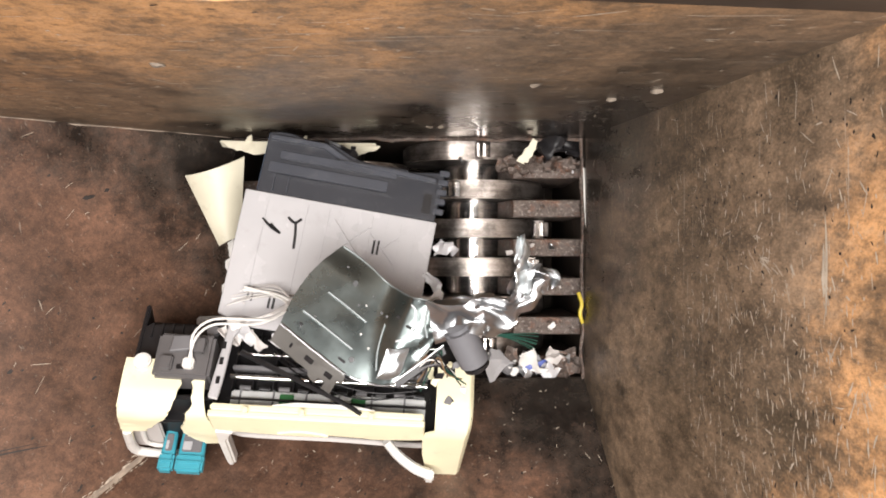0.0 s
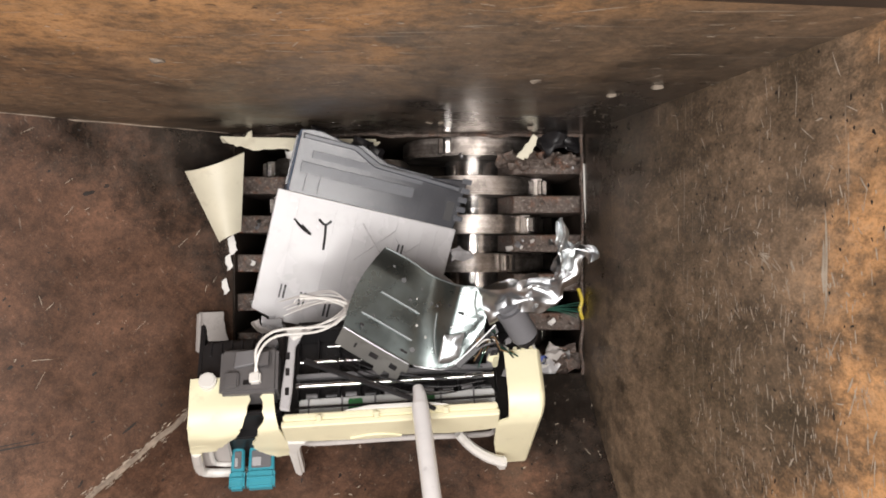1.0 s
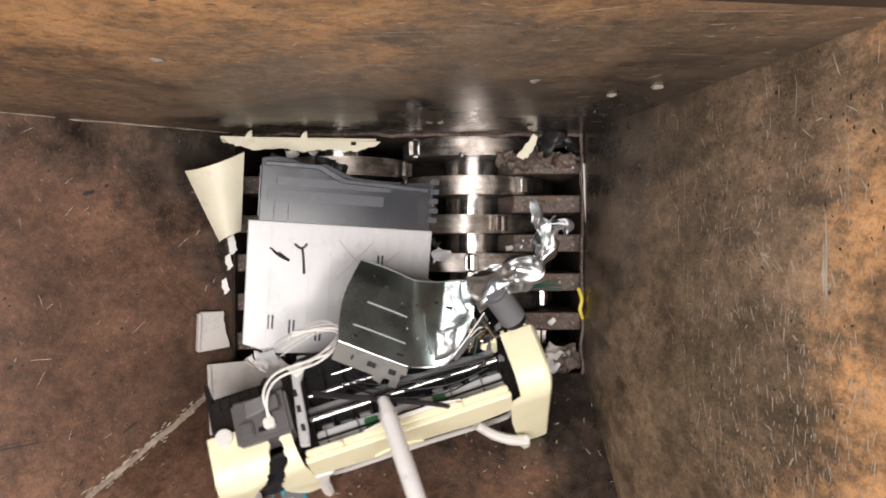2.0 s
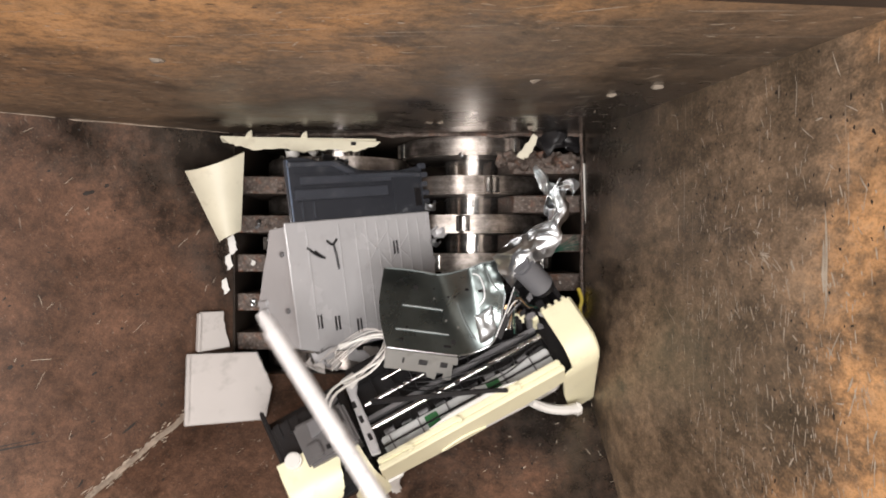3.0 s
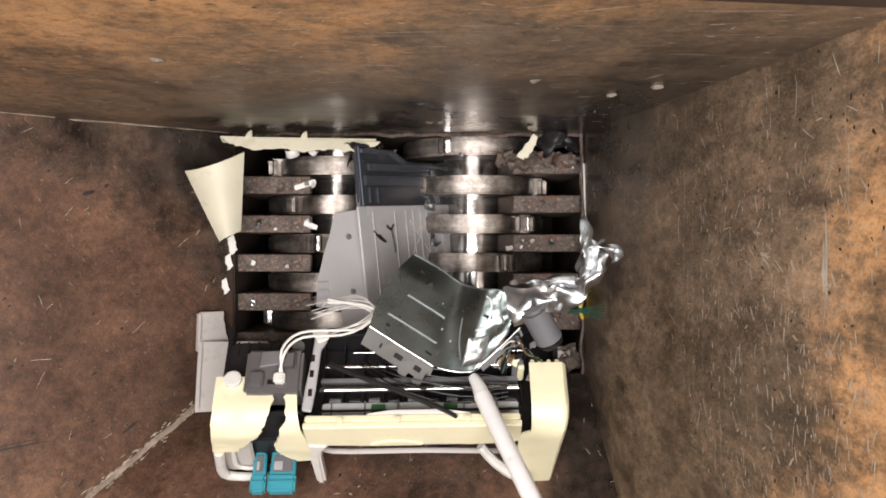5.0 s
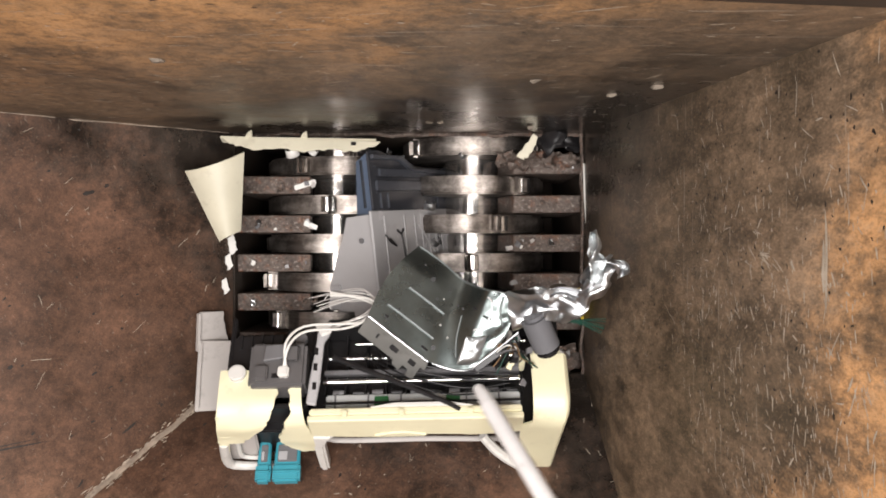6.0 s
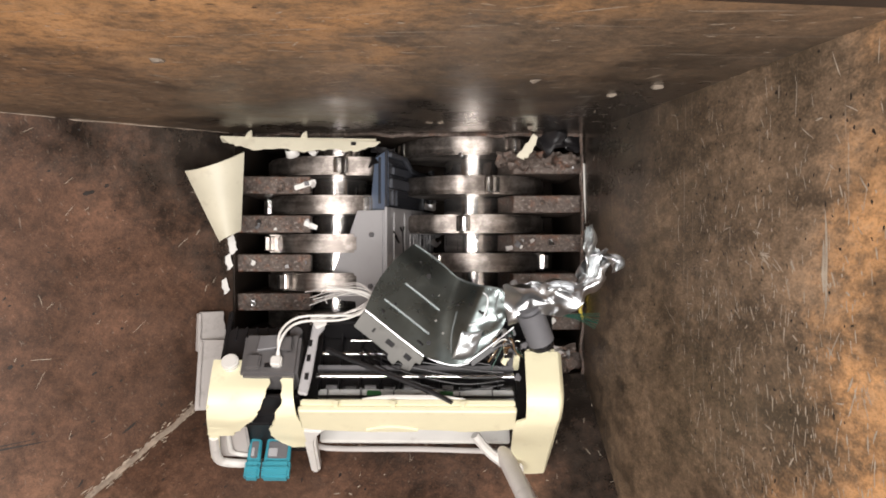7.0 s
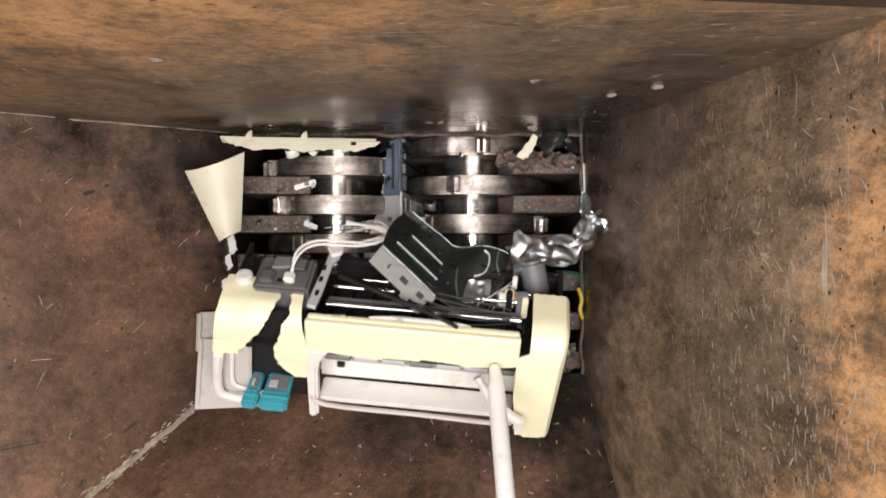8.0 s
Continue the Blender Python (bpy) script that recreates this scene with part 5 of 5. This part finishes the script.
def motions():
    walk(printer_ob, [
        (0, pose(-0.1851, -0.2112, 0.2633, -31.86, -0.19, -3.03)),
        (0.3, pose(-0.1832, -0.2081, 0.2665, -31.79, -0.70, -4.07)),
        (0.5, pose(-0.1742, -0.2074, 0.2687, -31.75, -1.04, -4.74)),
        (0.65, pose(-0.1494, -0.2084, 0.2657, -31.41, 0.07, -2.68)),
        (0.8, pose(-0.1113, -0.2073, 0.2628, -31.08, 1.19, 1.60)),
        (1, pose(-0.0880, -0.2179, 0.2702, -31.64, 2.17, 3.18)),
        (1.25, pose(-0.1004, -0.2212, 0.2679, -31.32, 2.26, 5.20)),
        (1.5, pose(-0.1148, -0.2250, 0.2656, -30.99, 2.36, 7.12)),
        (1.7, pose(-0.1034, -0.2323, 0.2635, -30.88, 3.52, 11.09)),
        (2.2, pose(-0.0366, -0.2391, 0.2388, -31.94, 4.72, 22.17)),
        (2.8, pose(0.0115, -0.2265, 0.2091, -33.23, 6.17, 32.77)),
        (3, pose(0.0215, -0.2328, 0.2310, -27.80, 7.13, 27.72)),
        (3.2, pose(-0.0159, -0.2122, 0.2563, -27.81, 4.23, 20.79)),
        (3.5, pose(-0.0652, -0.2296, 0.2538, -29.07, 3.52, 12.00)),
        (4, pose(-0.0981, -0.2422, 0.2835, -31.66, 4.32, 8.34)),
        (4.15, pose(-0.0714, -0.2250, 0.2838, -32.97, 2.61, 6.25)),
        (4.3, pose(-0.0479, -0.2308, 0.2841, -34.29, 0.89, 1.87)),
        (4.5, pose(-0.0862, -0.2210, 0.2845, -36.04, -1.40, -0.55)),
        (4.7, pose(-0.0625, -0.2261, 0.2810, -35.79, -1.22, 0.48)),
        (5.2, pose(-0.0606, -0.2208, 0.2721, -35.17, -0.77, 1.02)),
        (5.8, pose(-0.0604, -0.2144, 0.2615, -34.42, -0.22, 1.03)),
        (6, pose(-0.0567, -0.2170, 0.2608, -32.84, -0.46, 1.38)),
        (6.2, pose(-0.0674, -0.2248, 0.2641, -32.57, -0.77, 1.26)),
        (6.5, pose(-0.0548, -0.2379, 0.2690, -32.17, -1.22, 1.79)),
        (6.75, pose(-0.0588, -0.2198, 0.2696, -34.69, -1.07, 0.63)),
        (7, pose(-0.0670, -0.2052, 0.2703, -37.22, -0.91, -0.10)),
        (7.2, pose(-0.0646, -0.2008, 0.2649, -37.29, -1.99, -0.94)),
        (7.5, pose(-0.0632, -0.1716, 0.2569, -37.40, -3.59, -3.92)),
        (7.75, pose(-0.0620, -0.1382, 0.2613, -43.43, -3.49, -3.59)),
        (8, pose(-0.0605, -0.1018, 0.2657, -49.46, -3.39, -4.88)),
    ])
    walk(tray_ob, [
        (0, pose(0, 0.032, 0.012)),
        (6.7, pose(0, 0.032, 0.012)),
        (7.1, pose(0, 0.014, 0.007)),
        (7.45, pose(0, 0, 0)),
        (8, pose(0, 0, 0)),
    ])
    walk(cover_ob, [
        (0, pose(-0.2489, 0.1757, 0.13, -14, 0, -10.2)),
        (0.5, pose(-0.2253, 0.1757, 0.13, -12, 3, -12.6)),
        (0.8, pose(-0.2066, 0.1757, 0.13, 6, 15, -12.8)),
        (1, pose(-0.2025, 0.1732, 0.13, 6, 15, -12.8)),
        (1.5, pose(-0.2472, 0.1553, 0.13, 3, 12, -9.5)),
        (1.7, pose(-0.2635, 0.1431, 0.13, 5, 12, -7)),
        (2.2, pose(-0.2544, 0.1264, 0.135, 0, 22, -1)),
        (2.8, pose(-0.2373, 0.1098, 0.14, 0, 40, 6)),
        (3, pose(-0.2268, 0.1275, 0.14, 0, 42, 7)),
        (3.3, pose(-0.2000, 0.1635, 0.13, 0, 46, -6)),
        (3.5, pose(-0.1800, 0.1763, 0.125, 0, 49, -10)),
        (4, pose(-0.1713, 0.1606, 0.12, 0, 50, -1)),
        (4.3, pose(-0.1020, 0.1751, 0.11, 0, 68, -12)),
        (4.5, pose(-0.1010, 0.1862, 0.105, 0, 65, -11)),
        (4.7, pose(-0.1240, 0.1700, 0.1, 0, 60, -2)),
        (5.2, pose(-0.1284, 0.1512, 0.08, 0, 58, 6)),
        (5.8, pose(-0.1157, 0.1412, 0.07, 0, 58, 6)),
        (6, pose(-0.1131, 0.1482, 0.06, 0, 60, 6)),
        (6.2, pose(-0.0944, 0.1551, 0.045, 0, 68, 4)),
        (6.5, pose(-0.058, 0.1634, 0.025, 0, 74, -5)),
        (6.75, pose(-0.0637, 0.1602, 0.015, 0, 74, 0)),
        (7, pose(-0.0860, 0.1568, 0.005, 0, 75, 0)),
        (7.2, pose(-0.0617, 0.1601, 0, 0, 74, 0)),
        (7.5, pose(-0.0413, 0.1642, -0.005, 0, 76, -2)),
        (7.75, pose(-0.0531, 0.172, -0.01, 0, 78, 0)),
        (8, pose(-0.0653, 0.1822, -0.02, 0, 84, 0)),
    ])
    walk(flange_ob, [
        (0, pose(0, 0, 0, 0, 0, 0)),
        (0.5, pose(0, 0, 0, 0, 0, 0)),
        (0.8, pose(0, 0, 0, 0, 0, 0)),
        (1, pose(0, 0, 0, 0, 0, 0)),
        (1.5, pose(0, 0, 0, 0, 0, 0)),
        (1.7, pose(0, 0, 0, 0, 0, 0)),
        (2.2, pose(0, 0, 0, 0, 0, 0)),
        (2.8, pose(0, 0, 0, 0, 0, 0)),
        (3, pose(0, 0, 0, 0, 0, 0)),
        (3.3, pose(0, 0, 0, 0, 0, 0)),
        (3.5, pose(0, 0, 0, 0, 0, 0)),
        (4, pose(0, 0, 0, 0, 0, 0)),
        (4.3, pose(0, 0, 0, 0, -5, 0)),
        (4.5, pose(0, 0, 0, 0, 0, 0)),
        (4.7, pose(0, 0, 0, 0, -4, 0)),
        (5.2, pose(0, 0, 0, 0, -8, 0)),
        (5.8, pose(0, 0, 0, 0, -8, 0)),
        (6, pose(0, 0, 0, 0, -10, 0)),
        (6.2, pose(0, 0, 0, 0, -16, 0)),
        (6.5, pose(0, 0, 0, 0, -22, 0)),
        (6.75, pose(0, 0, 0, 0, -22, 0)),
        (7, pose(0, 0, 0, 0, -18, 0)),
        (7.2, pose(0, 0, 0, 0, -24, 0)),
        (7.5, pose(0, 0, 0, 0, -30, 0)),
        (7.75, pose(0, 0, 0, 0, -36, 0)),
        (8, pose(0, 0, 0, 0, -46, 0)),
    ])
    walk(strip_ob, [
        (0, pose(0, 0, 0, 0, -0, 0)),
        (0.5, pose(0, 0, 0, 0, -0, 0)),
        (0.8, pose(0, 0, 0, 0, -0, 0)),
        (1, pose(0, 0, 0, 0, -0, 0)),
        (1.5, pose(0, 0, 0, 0, -0, 0)),
        (1.7, pose(0, 0, 0, 0, -0, 0)),
        (2.2, pose(0, 0, 0, 0, -22, 0)),
        (2.8, pose(0, 0, 0, 0, -40, 0)),
        (3, pose(0, 0, 0, 0, -42, 0)),
        (3.3, pose(0, 0, 0, 0, -44, 0)),
        (3.5, pose(0, 0, 0, 0, -46, 0)),
        (4, pose(0, 0, 0, 0, -50, 0)),
        (4.3, pose(0, 0, 0, 0, -64, 0)),
        (4.5, pose(0, 0, 0, 0, -60, 0)),
        (4.7, pose(0, 0, 0, 0, -56, 0)),
        (5.2, pose(0, 0, 0, 0, -36, 0)),
        (5.8, pose(0, 0, 0, 0, -24, 0)),
        (6, pose(0, 0, 0, 0, -26, 0)),
        (6.2, pose(0, 0, 0, 0, -36, 0)),
        (6.5, pose(0, 0, 0, 0, -46, 0)),
        (6.75, pose(0, 0, 0, 0, -46, 0)),
        (7, pose(0, 0, 0, 0, -40, 0)),
        (7.2, pose(0, 0, 0, 10.6, -43.36, -9.542)),
        (7.5, pose(0, 0, 0, 45.32, -34.79, -40.32)),
        (7.75, pose(0, 0, 0, 8.123, -43.65, -6.878)),
        (8, pose(0, 0, 0, 0, -46, 0)),
    ])
    walk(bracket_ob, [
        (0, pose(-0.1959, -0.0837, 0.3421, 6.98, -2.12, -38.82)),
        (0.5, pose(-0.1830, -0.0814, 0.3190, 6.08, -1.40, -40.71)),
        (0.65, pose(-0.1656, -0.0852, 0.2793, 3.05, 2.40, -38.41)),
        (0.8, pose(-0.1437, -0.0937, 0.2395, 0.03, 6.20, -32.41)),
        (1, pose(-0.1307, -0.1008, 0.2456, 5.62, 3.98, -31.04)),
        (1.5, pose(-0.1610, -0.1087, 0.2665, 4.61, 5.35, -27.70)),
        (1.7, pose(-0.1590, -0.1122, 0.2514, 1.69, 7.05, -25.39)),
        (2.2, pose(-0.1216, -0.1262, 0.2369, -5.76, 12.13, -19.45)),
        (2.8, pose(-0.0886, -0.1360, 0.2195, -14.71, 18.24, -8.99)),
        (3, pose(-0.0759, -0.1316, 0.2176, -6.76, 15.04, -9.12)),
        (3.2, pose(-0.0977, -0.1223, 0.2086, -6.71, 13.62, -13.05)),
        (3.5, pose(-0.1327, -0.1156, 0.2366, 0.55, 6.20, -21.88)),
        (4, pose(-0.1541, -0.1250, 0.2639, 0.18, 5.52, -26.80)),
        (4.2, pose(-0.1329, -0.1187, 0.2511, -0.21, 1.75, -34.14)),
        (4.5, pose(-0.1128, -0.1073, 0.2320, -0.79, -3.90, -36.73)),
        (4.7, pose(-0.1007, -0.1065, 0.2315, -0.40, -3.33, -31.77)),
        (5.2, pose(-0.0971, -0.0969, 0.2303, 0.60, -1.90, -33.34)),
        (5.8, pose(-0.0947, -0.0858, 0.2288, 1.79, -0.20, -37.04)),
        (6.2, pose(-0.1032, -0.0913, 0.2491, 4.31, -2.12, -38.47)),
        (6.5, pose(-0.0891, -0.0933, 0.2644, 6.20, -3.55, -38.01)),
        (7, pose(-0.1039, -0.0804, 0.2273, -1.86, -0.47, -38.73)),
        (7.2, pose(-0.1036, -0.0657, 0.2088, -6.06, -1.63, -42.63)),
        (7.5, pose(-0.0870, -0.0393, 0.1810, -12.36, -3.37, -44.64)),
        (7.75, pose(-0.0819, -0.0159, 0.1940, -22.58, -0.93, -43.80)),
        (8, pose(-0.0822, 0.0055, 0.2071, -32.81, 1.51, -43.60)),
    ])
    walk(rod_ob, [
        (0, pose(-0.0688, -0.5193, 0.26, 36.42, 0, 15.47)),
        (0.68, pose(-0.0652, -0.4200, 0.26, 30.93, 0, 17.47)),
        (0.8, pose(-0.0527, -0.219, 0.26, 26.41, 0, 19.36)),
        (1, pose(-0.0322, -0.1824, 0.26, 36.64, 0, 11.05)),
        (1.5, pose(-0.0667, -0.1787, 0.26, 39.38, 0, 22.9)),
        (1.7, pose(-0.0337, -0.2007, 0.26, 33.29, 0, 24.12)),
        (2.2, pose(-0.1348, -0.1897, 0.26, 42.03, 0, 32.43)),
        (2.8, pose(-0.2629, -0.1201, 0.26, 57.38, 0, 41.25)),
        (3, pose(-0.2336, -0.0872, 0.26, 61.08, 0, 38.81)),
        (3.2, pose(-0.0286, -0.0579, 0.26, 61.64, 0, 29.06)),
        (3.4, pose(0.0103, -0.0615, 0.26, 60.28, 0, 24.58)),
        (3.5, pose(0.0176, -0.052, 0.26, 60.96, 0, 22.7)),
        (4, pose(-0.0117, -0.0374, 0.26, 61.98, 0, 19.96)),
        (4.3, pose(0.0374, -0.1165, 0.26, 51.73, 0, 18.69)),
        (4.5, pose(-0.0088, -0.1604, 0.26, 43.42, 0, 20.41)),
        (4.7, pose(0.0146, -0.1641, 0.26, 43.08, 0, 23.01)),
        (5.2, pose(0.0483, -0.175, 0.26, 42.32, 0, 30.78)),
        (5.8, pose(0.0718, -0.1912, 0.26, 39.66, 0, 36.41)),
        (6, pose(0.0469, -0.1824, 0.26, 41.49, 0, 34.38)),
        (6.2, pose(-0.0498, -0.1912, 0.26, 38.88, 0, 34.15)),
        (6.5, pose(-0.0359, -0.2249, 0.26, 26.57, 0, 31.45)),
        (6.75, pose(-0.0286, -0.23, 0.26, 26.22, 0, 37.65)),
        (7, pose(0.0776, -0.2629, 0.26, 11.33, 0, 39.55)),
        (7.2, pose(0.0703, -0.2556, 0.26, 14.26, 0, 35.52)),
        (7.5, pose(0.0601, -0.1604, 0.26, 42.03, 0, 10.29)),
        (8, pose(0.0667, -0.1567, 0.26, 42.42, 0, 2.23)),
    ])
    walk(flap_ob, [
        (0, pose(-0.3387, -0.1755, 0.0196, -20, 16, 0)),
        (1.7, pose(-0.346, -0.1791, 0.0259, -20, 16, 0)),
        (2.2, pose(-0.3814, -0.1778, 0.0565, -20, 16, 3)),
        (2.8, pose(-0.4147, -0.1775, 0.0853, -20, 16, 3)),
        (3, pose(-0.3883, -0.1599, 0.0625, -20, 16, -2)),
        (3.2, pose(-0.3779, -0.1369, 0.0535, -20, 16, -2)),
        (3.5, pose(-0.3744, -0.1424, 0.0505, -20, 16, -3)),
        (8, pose(-0.373, -0.1373, 0.0493, -20, 16, -4)),
    ])
    walk(rotor_a, [
        (0, pose(-0.18, 0, -0.142, 0, 0, 0)),
        (2, pose(-0.18, 0, -0.142, 0, 70, 0)),
        (4, pose(-0.18, 0, -0.142, 0, 140, 0)),
        (6, pose(-0.18, 0, -0.142, 0, 210, 0)),
        (8, pose(-0.18, 0, -0.142, 0, 280, 0)),
    ])
    walk(rotor_b, [
        (0, pose(0.052, 0, -0.142, 0, 0, 0)),
        (2, pose(0.052, 0, -0.142, 0, -60, 0)),
        (4, pose(0.052, 0, -0.142, 0, -120, 0)),
        (6, pose(0.052, 0, -0.142, 0, -180, 0)),
        (8, pose(0.052, 0, -0.142, 0, -240, 0)),
    ])


motions()
